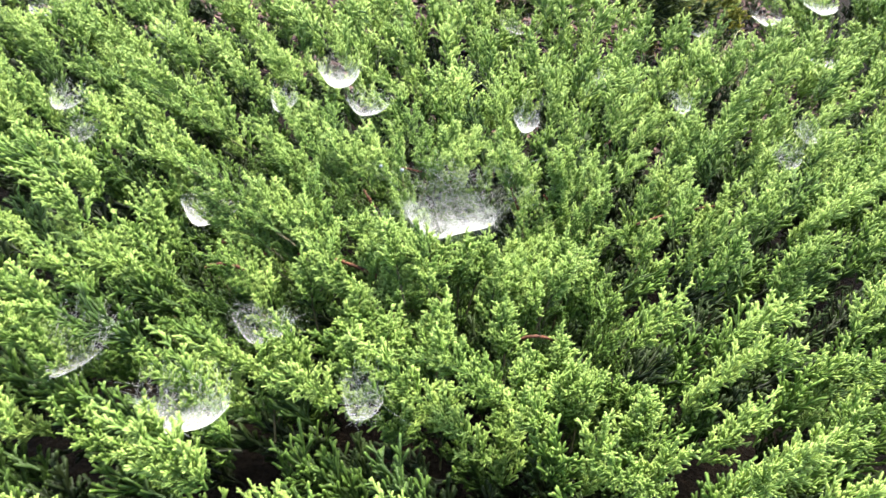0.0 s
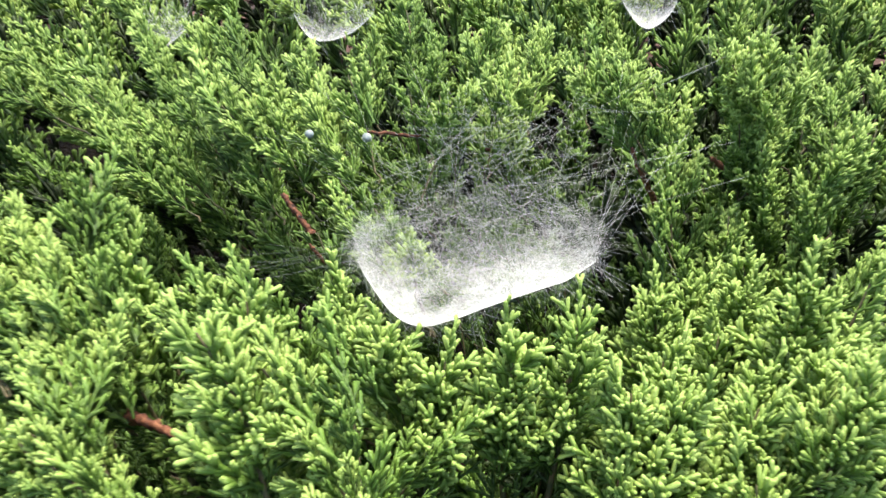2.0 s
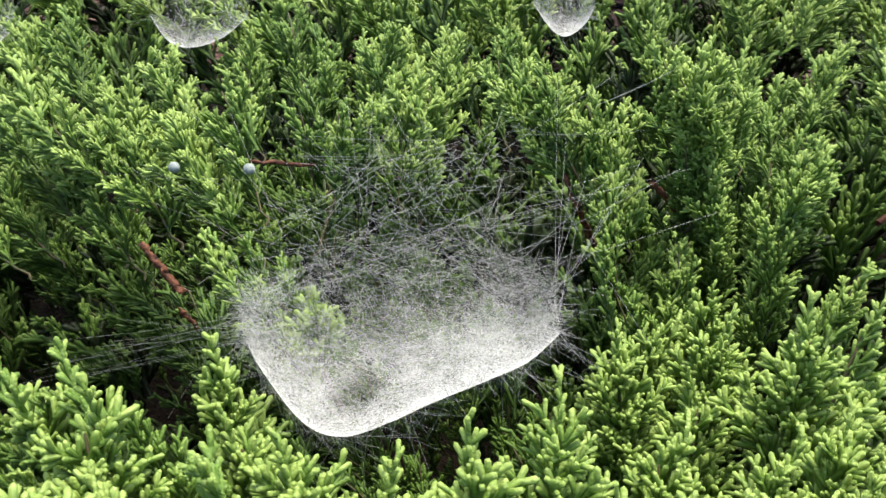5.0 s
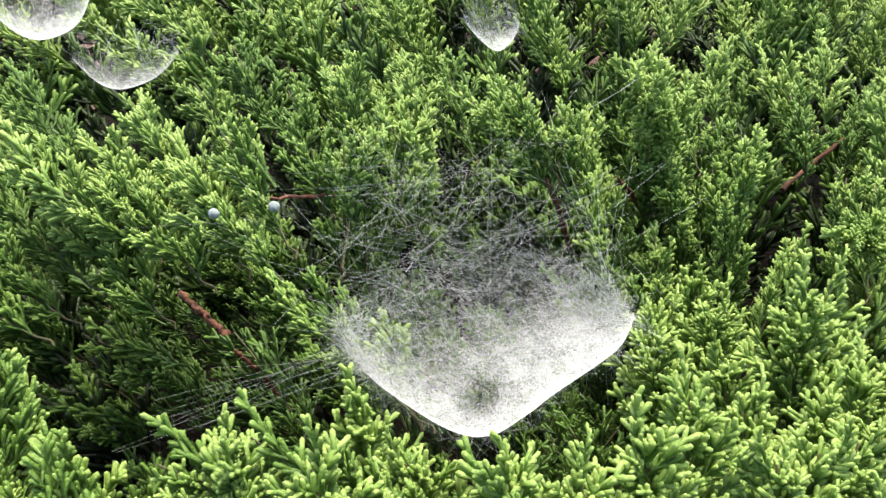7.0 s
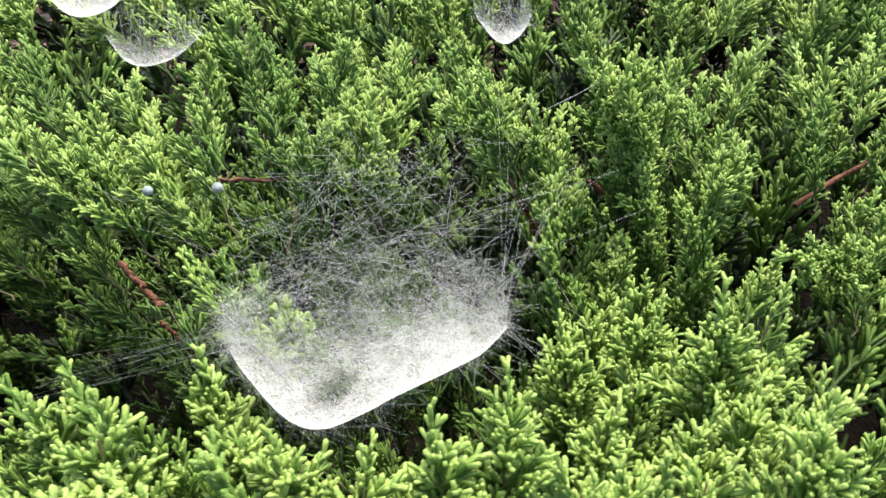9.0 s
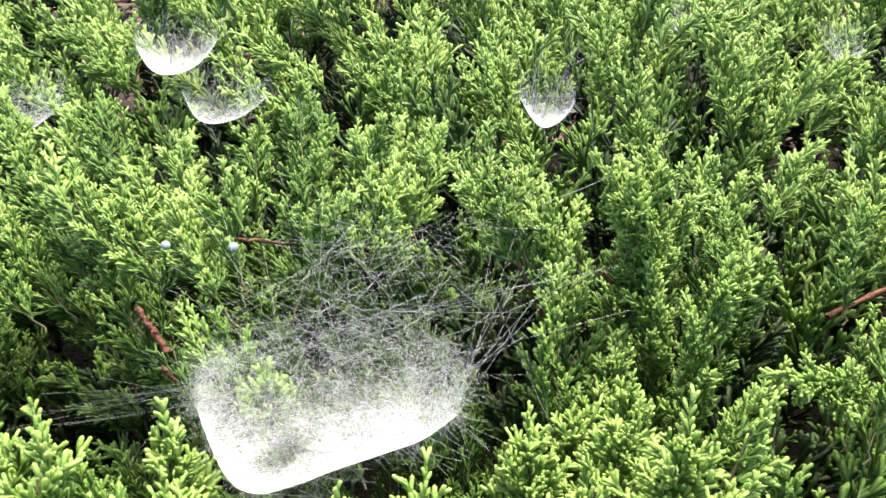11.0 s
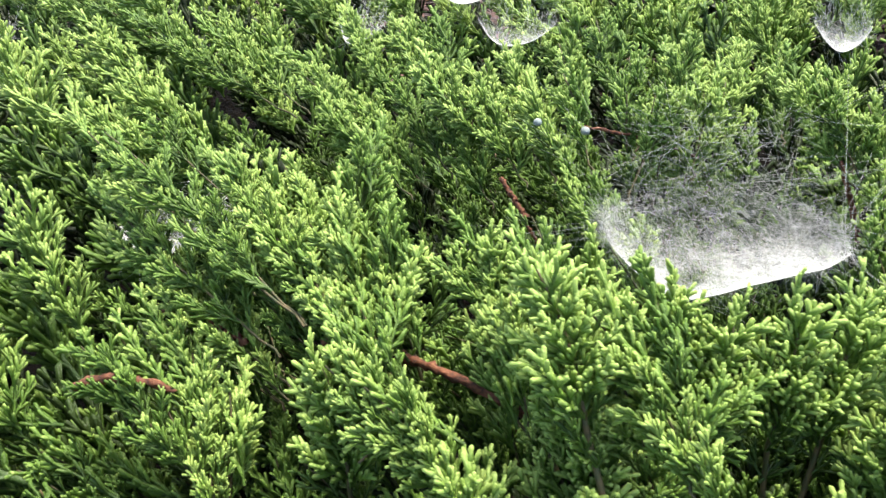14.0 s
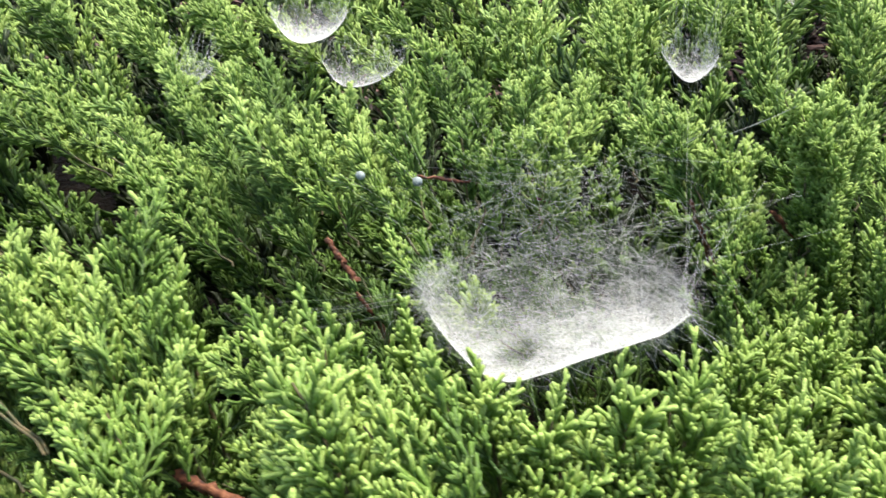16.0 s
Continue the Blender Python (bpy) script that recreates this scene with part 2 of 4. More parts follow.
# ---- shape of the shrub: canopy height and hollows ----
HOLLOWS = [
    (0.06, 1.36, 0.09, 0.12), (0.16, 1.29, 0.06, 0.20), (-0.16, 1.27, 0.09, 0.13), (0.34, 1.36, 0.05, 0.08), (0.53, 1.38, 0.05, 0.06), (0.36, 0.98, 0.06, 0.18),
    (0.49, 0.95, 0.05, 0.18), (-0.46, 1.30, 0.08, 0.12), (-0.36, 1.35, 0.08, 0.08), (-0.55, 1.46, 0.08, 0.07), (-0.69, 1.77, 0.07, 0.10), (0.76, 0.93, 0.10, 0.16),
    (0.92, 2.36, 0.07, 0.22), (0.65, 2.04, 0.08, 0.24), (-0.25, 0.94, 0.05, 0.06), (-0.30, 1.02, 0.06, 0.03), (-0.26, 1.27, 0.06, 0.12), (0.16, 1.22, 0.04, 0.10), (-0.07, 0.80, 0.04, 0.06), (-0.30, 0.68, 0.05, 0.05),
]


# open places in the foliage where the webs hang: x, y, half width
CLEAR = [
    (-0.277, 1.80, 0.05), (-0.19, 1.71, 0.055), (0.195, 1.65, 0.03), (-0.378, 1.63, 0.035), (-0.43, 1.235, 0.05), (-0.286, 0.635, 0.065), (-0.07, 0.735, 0.032),
    (-0.243, 0.88, 0.045), (-0.472, 0.755, 0.04), (-0.817, 1.49, 0.045), (-0.80, 2.03, 0.03), (-1.172, 2.12, 0.05), (0.641, 1.975, 0.035), (0.433, 2.07, 0.02),
    (0.953, 1.86, 0.03), (0.838, 1.68, 0.03),
]


def clear_of_webs(x, y):
    return all((x - a) ** 2 + (1.2 * (y - b)) ** 2 > c * c for a, b, c in CLEAR)


# the stretch that the camera comes close to
X0, X1, Y0, Y1 = -0.52, 0.46, 0.86, 1.78


def near(x, y):
    return X0 < x < X1 and Y0 < y < Y1


def canopy(x, y):
    h = 0.50 + 0.05 * noise.noise((x * 3.1, y * 3.1, 4.0)) + 0.06 * noise.noise((x * 7, y * 7, 1.0)) + (0.0 if near(x, y) else 0.10) * noise.noise((x * 9.5, y * 9.5, 8.0))
    h += 0.05 * min(1, max(0, y - 2.3) * 3)
    for a, b, r, d in HOLLOWS:
        h -= d * math.exp(-((x - a) ** 2 + (y - b) ** 2) / (r * r))
    return h


def lean_of(x, y):
    """Tips point away from the heart of the shrub, mostly up."""
    dx, dy = x - 0.25, y - 0.9
    k = math.hypot(dx, dy) + 0.3
    return np.array([1.15 * dx / k - 0.12, 0.45 * dy / k + 0.05, 0.7])


def empty_thing(name, place, label, category, group=""):
    ob = new(name)
    ob.location = place
    return tagged(ob, label, category, group)


SHRUB_BASE = (0.2, 0.9, 0.0)
shrub = empty_thing("juniper_shrub", SHRUB_BASE, "spreading green juniper shrub with feathery sprays and reddish stems", "shrub")
OFF = Matrix.Translation([-c for c in SHRUB_BASE])


def place_matrix(pos, d, up, scale):
    f = frame_of(d, up) * scale
    m = Matrix([[*f[0], pos[0]], [*f[1], pos[1]], [*f[2], pos[2]], [0, 0, 0, 1]])
    return m


def layout(base, tip, sprays, size, bow, r):
    """Where the sprays of a branch stand: place, way, normal and size of each, the terminal one first."""
    base, tip = np.array(base, float), np.array(tip, float)
    mid = (base + tip) / 2 + np.array([r.normal(0, 0.006), r.normal(0, 0.006), bow])
    curve = lambda f: (1 - f) ** 2 * base + 2 * f * (1 - f) * mid + f * f * tip
    rows = []
    length = np.linalg.norm(tip - base)
    fingers = 3 if sprays > 9 else 2
    for k in range(sprays):
        # the leading shoots are long and slender, the rest stand below them
        f = (1.0, 0.86, 0.74)[k] if k < fingers else 0.72 - 0.62 * (k - fingers) / (sprays - fingers)
        d = curve(min(f + 0.05, 1.0)) - curve(f - 0.05)
        d /= np.linalg.norm(d)
        fr = frame_of(d)
        turn = k * 2.4 + r.uniform(-0.5, 0.5)
        side = fr[:, 0] * math.cos(turn) + fr[:, 2] * math.sin(turn) * 0.6
        spread = 0.0 if k == 0 else 0.35 if k < fingers else 0.6
        way = d * 0.85 + side * spread + np.array([0, 0, 0.32]) * (k > 0) + r.normal(0, 0.07, 3)
        if k < fingers:
            s = size * 2.1 * (1.0, 0.8, 0.75)[k] * r.uniform(0.9, 1.1)
            way /= np.linalg.norm(way)
            p = curve(f) - way * s * (1.0 if k == 0 else 0.8)
        else:
            s = size * r.uniform(0.85, 1.25)
            p = curve(max(f - s * 0.6 / length, 0.02))
        rows.append((p, way, side + r.normal(0, 0.3, 3) + np.array([0, 0, 0.6]), s, k < fingers))
    return curve, rows


# the front edge of the large web, from its left corner to its right one
WEB_FRONT = np.array([(-0.048, 1.204, 0.497), (-0.039, 1.188, 0.494), (-0.015, 1.153, 0.494), (0.004, 1.143, 0.494), (0.025, 1.148, 0.497), (0.045, 1.155, 0.502), (0.075, 1.164, 0.509), (0.093, 1.174, 0.510), (0.110, 1.192, 0.511)])


def web_front(u):
    """A smooth curve through the points of the edge."""
    f = u * (len(WEB_FRONT) - 1)
    k = min(int(f), len(WEB_FRONT) - 2)
    f -= k
    a, b, c, d = (WEB_FRONT[min(max(k + m, 0), len(WEB_FRONT) - 1)] for m in (-1, 0, 1, 2))
    return b + 0.5 * f * (c - a + f * (2 * a - 5 * b + 4 * c - d + f * (3 * (b - c) + d - a)))


# dark gaps between the near tufts: x, y, half widths, and the height above which nothing grows
POCKETS = [
    (-0.170, 1.150, 0.016, 0.022, 0.42), (-0.152, 1.122, 0.014, 0.018, 0.45), (-0.140, 1.105, 0.012, 0.015, 0.48), 
    (-0.470, 1.168, 0.03, 0.03, 0.42), (0.122, 1.262, 0.020, 0.025, 0.40), (0.140, 1.310, 0.030, 0.060, 0.39), (0.030, 1.385, 0.080, 0.028, 0.44), (0.130, 1.400, 0.028, 0.030, 0.42), (0.277, 1.125, 0.018, 0.02, 0.43),
    (-0.42, 1.20, 0.035, 0.03, 0.42), (-0.405, 1.10, 0.022, 0.025, 0.46), (-0.111, 1.229, 0.03, 0.03, 0.41), (-0.163, 1.209, 0.03, 0.02, 0.42),
    (-0.36, 1.31, 0.10, 0.035, 0.42), (-0.50, 1.42, 0.05, 0.05, 0.40), (-0.076, 1.355, 0.015, 0.030, 0.47), (-0.118, 1.345, 0.012, 0.026, 0.48), (-0.03, 1.40, 0.05, 0.020, 0.47),
    (-0.152, 1.058, 0.016, 0.016, 0.44), (-0.112, 1.038, 0.018, 0.018, 0.44),
    (-0.085, 1.168, 0.014, 0.030, 0.45), (-0.15, 1.235, 0.070, 0.030, 0.41), (0.130, 1.300, 0.036, 0.055, 0.37), (0.100, 1.395, 0.065, 0.040, 0.38), (0.055, 1.300, 0.075, 0.065, 0.38),
    (0.120, 1.140, 0.012, 0.022, 0.46), (0.200, 1.170, 0.022, 0.022, 0.44), (0.285, 1.235, 0.022, 0.030, 0.41), (-0.010, 1.045, 0.020, 0.020, 0.45), (-0.155, 1.075, 0.015, 0.030, 0.44),
    (-0.33, 1.05, 0.025, 0.02, 0.45), (0.11, 1.02, 0.02, 0.03, 0.43), (0.22, 1.03, 0.02, 0.03, 0.43), (0.20, 1.35, 0.025, 0.03, 0.40), (0.33, 1.12, 0.03, 0.03, 0.43),
]


def on_web(p, way, s):
    """Would this spray grow up through the clean front of the large web, or into one of the gaps?"""
    way = way / np.linalg.norm(way)
    for f in (0.3, 0.6, 0.85, 1.0):
        x, y, z = p + way * s * f
        if -0.05 < x < 0.112 and z > 0.474:
            front = web_front(float(np.interp(x, WEB_FRONT[:, 0], np.linspace(0, 1, len(WEB_FRONT)))))
            if front[1] - 0.008 < y < front[1] + 0.07 and z > front[2] - 0.014:
                return True
        for a, b, rx, ry, top_z in POCKETS:
            if f > 0.7 and z > top_z and ((x - a) / rx) ** 2 + ((y - b) / ry) ** 2 < 1:
                return True
    return False


def branch(base, tip, sprays, size, bow=0.02, wood=0.0010, meshes=FINE_MESH, over=False):
    """A woody stem under its sprays, from its base inside the shrub to its tip."""
    base, tip = np.array(base, float), np.array(tip, float)
    run = np.linalg.norm(tip - base)
    if run < 0.115:
        base = tip + (base - tip) * 0.115 / run
    base[2] = min(base[2], tip[2] - 0.06)
    curve, rows = layout(base, tip, sprays, size, bow, rng)
    kept = [row for row in rows if over or not on_web(*row[:2], row[3])]
    if len(kept) < 4 or kept[0] is not rows[0]:
        return
    back = np.array(base) - np.array(tip)
    foot = np.array(base) + back * 0.1
    pts = [foot, (foot + curve(0)) / 2 + np.array([0.004, 0, 0])] + [curve(f) for f in np.linspace(0, 0.9, 6)]
    v, t = tube(pts, list(np.linspace(wood * 1.1, 0.0006, 8)), 5)
    ob = part("branch", mesh_from("branch", v, t, TWIG), shrub)
    ob.matrix_parent_inverse = OFF
    fade = rng.random()
    for p, way, up, s, leading in kept:
        pick, tips = meshes, FINGER_MESH
        if meshes is FINE_MESH and fade < 0.35:
            pick, tips = DULL_MESH, FINGER_TONES[1]
        elif meshes is FINE_MESH and fade > 0.6:
            pick, tips = BRIGHT_MESH, FINGER_TONES[2]
        elif meshes is DULL_MESH:
            tips = FINGER_TONES[1]
        if leading and meshes is not SHADED_OLD_MESH:
            o = part("spray", tips[int(rng.integers(len(tips)))], ob)
            o.matrix_basis = place_matrix(p, way, up, s / 0.085)
        else:
            o = part("spray", pick[int(rng.integers(len(pick)))], ob)
            o.matrix_basis = place_matrix(p, way, up, min(s, 0.06) / 0.048)


TUFTS = []


def tuft(x, y, z, lx=0.0, ly=0.0, reach=0.060):
    """An upright cone: a slender leader, and below it side shoots that lengthen towards the foot."""
    tip = np.array([x, y, z])
    small = reach < 0.04
    if any(z > top_z and ((x - a) / rx) ** 2 + ((y - b) / ry) ** 2 < 1 for a, b, rx, ry, top_z in POCKETS):
        return
    if not small:
        if any(math.hypot(x - a, y - b) < (0.026 if z > c + 0.02 else 0.036) for a, b, c in TUFTS):
            return
        TUFTS.append((x, y, z))
    d = unit(np.array([lx * 0.6 + 0.35 * (x - 0.1), ly * 0.6 + 0.38, 1.0]) + rng.normal(0, 0.07, 3))
    depth = reach * 1.75
    foot = tip - d * depth
    bend = np.r_[rng.normal(0, 0.005, 2), 0]
    axis = lambda h: tip - d * h + bend * math.sin(math.pi * min(h / depth, 1))
    pts = [foot - d * 0.05 + rng.normal(0, 0.006, 3)] + [axis(depth * f) for f in (1.0, 0.7, 0.4, 0.2)]
    v, t = tube(pts, [0.0020, 0.0017, 0.0013, 0.0009, 0.0006], 5)
    ob = part("branch", mesh_from("branch", v, t, TWIG), shrub)
    ob.matrix_parent_inverse = OFF
    fr = frame_of(d, (0.3, 1, 0.1))

    def put(mesh, p, way, scale):
        o = part("spray", mesh, ob)
        o.matrix_basis = place_matrix(p, way, rng.normal(0, 1, 3), scale)

    lead = reach * rng.uniform(0.62, 0.8)
    put(LEADER_MESH[int(rng.integers(len(LEADER_MESH)))], tip - d * lead, d, lead / 0.050)
    count = 13 if small else 24
    turn = rng.uniform(0, 6)
    for k in range(count):
        f = (k + 0.6) / count
        h = depth * (0.27 + 0.70 * f)
        turn += 2.4 + rng.uniform(-0.35, 0.35)
        side = fr[:, 0] * math.cos(turn) + fr[:, 2] * math.sin(turn)
        way = unit(d * 0.8 + side * (0.6 + 0.35 * f) + rng.normal(0, 0.08, 3) + np.array([0, 0, 0.12]))
        s = (0.006 + 0.42 * h) * rng.uniform(0.8, 1.25)
        p = axis(h)
        if not small and on_web(p, way, s):
            continue
        m = int(np.argmin([abs(s - ln) for ln in SHOOT_LENGTHS]))
        put(SHOOT_MESH[m][int(rng.integers(5))], p, way, s / SHOOT_LENGTHS[m])
    for k in range(3 if not small else 0):
        turn += 2.1
        side = fr[:, 0] * math.cos(turn) + fr[:, 2] * math.sin(turn)
        put(SHADED_OLD_MESH[int(rng.integers(len(SHADED_OLD_MESH)))], foot - d * rng.uniform(0, 0.03), d + side * 0.8, reach * 0.75 / 0.048)


# leading shoots round the main web
for x, y, z, lx, reach in (
    (0.257, 1.219, 0.510, 0.1, 0.070), (0.232, 1.267, 0.464, 0.0, 0.062), (0.288, 1.198, 0.470, 0.3, 0.062), (-0.055, 1.187, 0.516, -0.1, 0.062), (-0.121, 1.171, 0.518, -0.1, 0.062),
    (0.098, 1.127, 0.545, 0.2, 0.062), (0.081, 1.100, 0.554, 0.0, 0.060), (0.027, 1.097, 0.538, 0.0, 0.060), (-0.013, 1.091, 0.550, -0.2, 0.060), (0.166, 1.286, 0.452, -0.2, 0.055),
    (0.243, 1.306, 0.454, 0.0, 0.055), (-0.183, 1.151, 0.548, -0.3, 0.075), (-0.238, 1.230, 0.555, -0.2, 0.095), (-0.292, 1.197, 0.540, -0.5, 0.080), (-0.235, 1.170, 0.535, -0.3, 0.075),
):
    tuft(x, y, z, lx, 0.0, reach)
# more shoots between them
tuft(-0.090, 1.120, 0.555, -0.3, -0.1)
tuft(0.098, 1.127, 0.545, 0.3, 0.1)
tuft(0.062, 1.107, 0.545, 0.0, 0.1)
tuft(0.082, 1.103, 0.550, 0.2, 0.0)
tuft(0.148, 1.137, 0.505, -0.3, 0.0)
tuft(0.227, 1.223, 0.478, 0.1, 0.1)
tuft(0.202, 1.290, 0.440, 0.0, 0.1)
tuft(0.153, 1.245, 0.470, -0.2, 0.1)
tuft(0.238, 1.368, 0.440, 0.1, 0.0)
tuft(0.261, 1.223, 0.500, 0.2, 0.2)
tuft(0.309, 1.247, 0.490, 0.4, 0.0)
tuft(0.155, 1.118, 0.480, 0.1, 0.1)
tuft(0.198, 1.101, 0.505, 0.3, 0.1)
tuft(-0.020, 1.085, 0.550, -0.1, -0.3)
tuft(0.015, 1.072, 0.524, 0.1, 0.1)
tuft(0.051, 1.078, 0.500, 0.3, 0.1)
tuft(-0.002, 1.074, 0.490, -0.6, 0.0)
tuft(-0.194, 1.135, 0.523, -0.5, 0.0)
tuft(-0.208, 1.185, 0.529, -0.3, 0.1)
tuft(-0.267, 1.150, 0.530, -0.5, 0.0)
tuft(-0.295, 1.195, 0.545, -0.6, 0.1)
tuft(-0.220, 1.053, 0.498, -0.7, 0.0)
tuft(0.102, 1.118, 0.548, 0.1, 0.0)
tuft(0.253, 1.216, 0.507, 0.1, 0.0)
tuft(0.229, 1.255, 0.468, 0.0, 0.0)
tuft(0.161, 1.270, 0.448, -0.2, 0.0)
tuft(-0.051, 1.176, 0.518, -0.1, 0.0)
tuft(-0.116, 1.160, 0.519, -0.1, 0.0)
tuft(-0.123, 1.137, 0.541, -0.2, 0.0)
tuft(0.083, 1.112, 0.552, 0.0, 0.0)
tuft(0.150, 1.141, 0.502, 0.0, 0.0)
tuft(0.028, 1.100, 0.529, 0.0, 0.0)
tuft(0.077, 1.140, 0.500, 0.0, 0.0)
tuft(0.203, 1.217, 0.460, 0.0, 0.0)
tuft(0.245, 1.254, 0.452, 0.0, 0.0)
tuft(0.316, 1.264, 0.421, 0.2, 0.0)
tuft(0.248, 1.101, 0.536, 0.4, 0.0)
tuft(-0.138, 1.154, 0.521, -0.3, 0.0)
tuft(-0.175, 1.121, 0.523, -0.5, 0.0)
tuft(-0.013, 1.091, 0.552, -0.2, 0.0)
tuft(0.053, 1.077, 0.492, 0.0, 0.0)
tuft(0.068, 1.134, 0.505, 0.0, 0.0)
tuft(-0.216, 1.053, 0.483, -0.4, 0.0)
tuft(0.290, 1.170, 0.490, 0.2, 0.0)
tuft(0.180, 1.060, 0.500, 0.2, 0.0)
tuft(0.120, 1.050, 0.500, 0.0, 0.0)
tuft(-0.060, 1.030, 0.520, -0.2, 0.0)
branch((-0.029, 1.274, 0.480), (-0.131, 1.357, 0.492), 14, 0.034, 0.012)
branch((-0.029, 1.268, 0.478), (-0.094, 1.302, 0.494), 11, 0.032, 0.012)
# low sprays beneath the web, their dark colour standing in for shade
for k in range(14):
    branch((rng.uniform(0.05, 0.17), rng.uniform(1.15, 1.24), 0.26), (rng.uniform(0.05, 0.17), rng.uniform(1.15, 1.24), rng.uniform(0.35, 0.40)), 8, 0.04, meshes=SHADED_OLD_MESH)
# tall tufts nearest the path
tuft(-0.096, 1.050, 0.588, -1.0, 0.3)
tuft(-0.130, 1.100, 0.556, -0.4, 0.1)
tuft(-0.100, 1.085, 0.562, -0.3, 0.0)
tuft(-0.155, 1.112, 0.545, -0.4, 0.0)
tuft(-0.070, 1.060, 0.560, -0.2, 0.0)
tuft(0.200, 1.090, 0.530, 0.3, 0.1)
tuft(0.160, 1.085, 0.525, 0.2, 0.0)
tuft(0.225, 1.120, 0.520, 0.4, 0.1)
tuft(0.120, 1.085, 0.530, 0.1, 0.0)
# young tips seen through the big web
tuft(-0.027, 1.264, 0.485, -0.2, 0.1, 0.030)
tuft(0.002, 1.290, 0.486, -0.2, 0.1, 0.030)
tuft(0.036, 1.280, 0.485, -0.2, 0.1, 0.030)
tuft(0.047, 1.319, 0.489, -0.2, 0.1, 0.030)
tuft(0.093, 1.366, 0.482, -0.2, 0.1, 0.030)
tuft(0.020, 1.360, 0.477, -0.2, 0.1, 0.030)
# broad fan of shoots beside the web
branch((-0.256, 1.090, 0.502), (-0.501, 1.235, 0.551), 18, 0.034, 0.015)
branch((-0.252, 1.090, 0.507), (-0.464, 1.215, 0.550), 16, 0.034, 0.015)
branch((-0.237, 1.090, 0.509), (-0.440, 1.210, 0.540), 14, 0.034, 0.015)
branch((-0.224, 1.100, 0.507), (-0.399, 1.200, 0.546), 16, 0.034, 0.015)
branch((-0.235, 1.110, 0.502), (-0.361, 1.200, 0.546), 14, 0.034, 0.015)
branch((-0.233, 1.120, 0.495), (-0.329, 1.210, 0.530), 12, 0.034, 0.015)
branch((-0.229, 1.130, 0.492), (-0.306, 1.220, 0.531), 14, 0.034, 0.015)
branch((-0.213, 1.130, 0.466), (-0.244, 1.245, 0.552), 16, 0.034, 0.015)
branch((-0.263, 1.080, 0.518), (-0.432, 1.150, 0.496), 14, 0.034, 0.015)
branch((-0.282, 1.080, 0.511), (-0.462, 1.160, 0.481), 12, 0.034, 0.015)
branch((-0.247, 1.070, 0.507), (-0.388, 1.130, 0.481), 12, 0.034, 0.015)
branch((-0.221, 1.090, 0.498), (-0.339, 1.160, 0.490), 14, 0.034, 0.015)
branch((-0.208, 1.090, 0.492), (-0.285, 1.150, 0.512), 14, 0.034, 0.015)
branch((-0.198, 1.100, 0.484), (-0.247, 1.170, 0.530), 12, 0.034, 0.015)
branch((-0.184, 1.100, 0.477), (-0.199, 1.160, 0.532), 12, 0.034, 0.015)
branch((-0.173, 1.060, 0.481), (-0.170, 1.120, 0.512), 12, 0.034, 0.015)
branch((-0.170, 1.050, 0.474), (-0.154, 1.100, 0.491), 10, 0.034, 0.015)
branch((-0.168, 1.050, 0.500), (-0.210, 1.100, 0.505), 12, 0.034, 0.015)
branch((-0.188, 1.070, 0.486), (-0.250, 1.120, 0.506), 12, 0.034, 0.015)
# long leading plumes over the near mounds
branch((0.200, 1.060, 0.480), (0.288, 1.142, 0.508), 18, 0.032, 0.010, over=True)
branch((-0.010, 1.070, 0.520), (-0.192, 1.142, 0.516), 18, 0.030, 0.010, over=True)
branch((-0.020, 1.080, 0.525), (-0.164, 1.154, 0.519), 16, 0.030, 0.010, over=True)
# shoots in front of the web, leaning over its edge
branch((-0.085, 1.080, 0.526), (-0.183, 1.135, 0.517), 14, 0.034, 0.012)
branch((-0.107, 1.090, 0.498), (-0.139, 1.155, 0.512), 12, 0.034, 0.012)
branch((-0.042, 1.100, 0.535), (-0.118, 1.155, 0.524), 14, 0.034, 0.012)
branch((-0.045, 1.130, 0.499), (-0.073, 1.170, 0.518), 8, 0.034, 0.012)
branch((-0.022, 1.040, 0.548), (-0.036, 1.080, 0.562), 10, 0.034, 0.012)
branch((-0.005, 1.020, 0.549), (-0.031, 1.050, 0.559), 12, 0.034, 0.012)
branch((-0.033, 1.020, 0.545), (-0.063, 1.050, 0.554), 12, 0.034, 0.012)
branch((0.016, 1.030, 0.507), (0.009, 1.060, 0.535), 12, 0.034, 0.012)
branch((0.022, 1.040, 0.492), (0.049, 1.070, 0.501), 12, 0.034, 0.012)
branch((-0.090, 1.060, 0.487), (-0.104, 1.090, 0.531), 12, 0.034, 0.012)
branch((-0.072, 1.050, 0.500), (-0.083, 1.080, 0.542), 12, 0.034, 0.012)
branch((-0.104, 1.070, 0.465), (-0.120, 1.090, 0.509), 10, 0.034, 0.012)
branch((-0.062, 1.040, 0.484), (-0.069, 1.060, 0.526), 12, 0.034, 0.012)
branch((-0.033, 1.020, 0.504), (-0.047, 1.030, 0.539), 10, 0.034, 0.012)
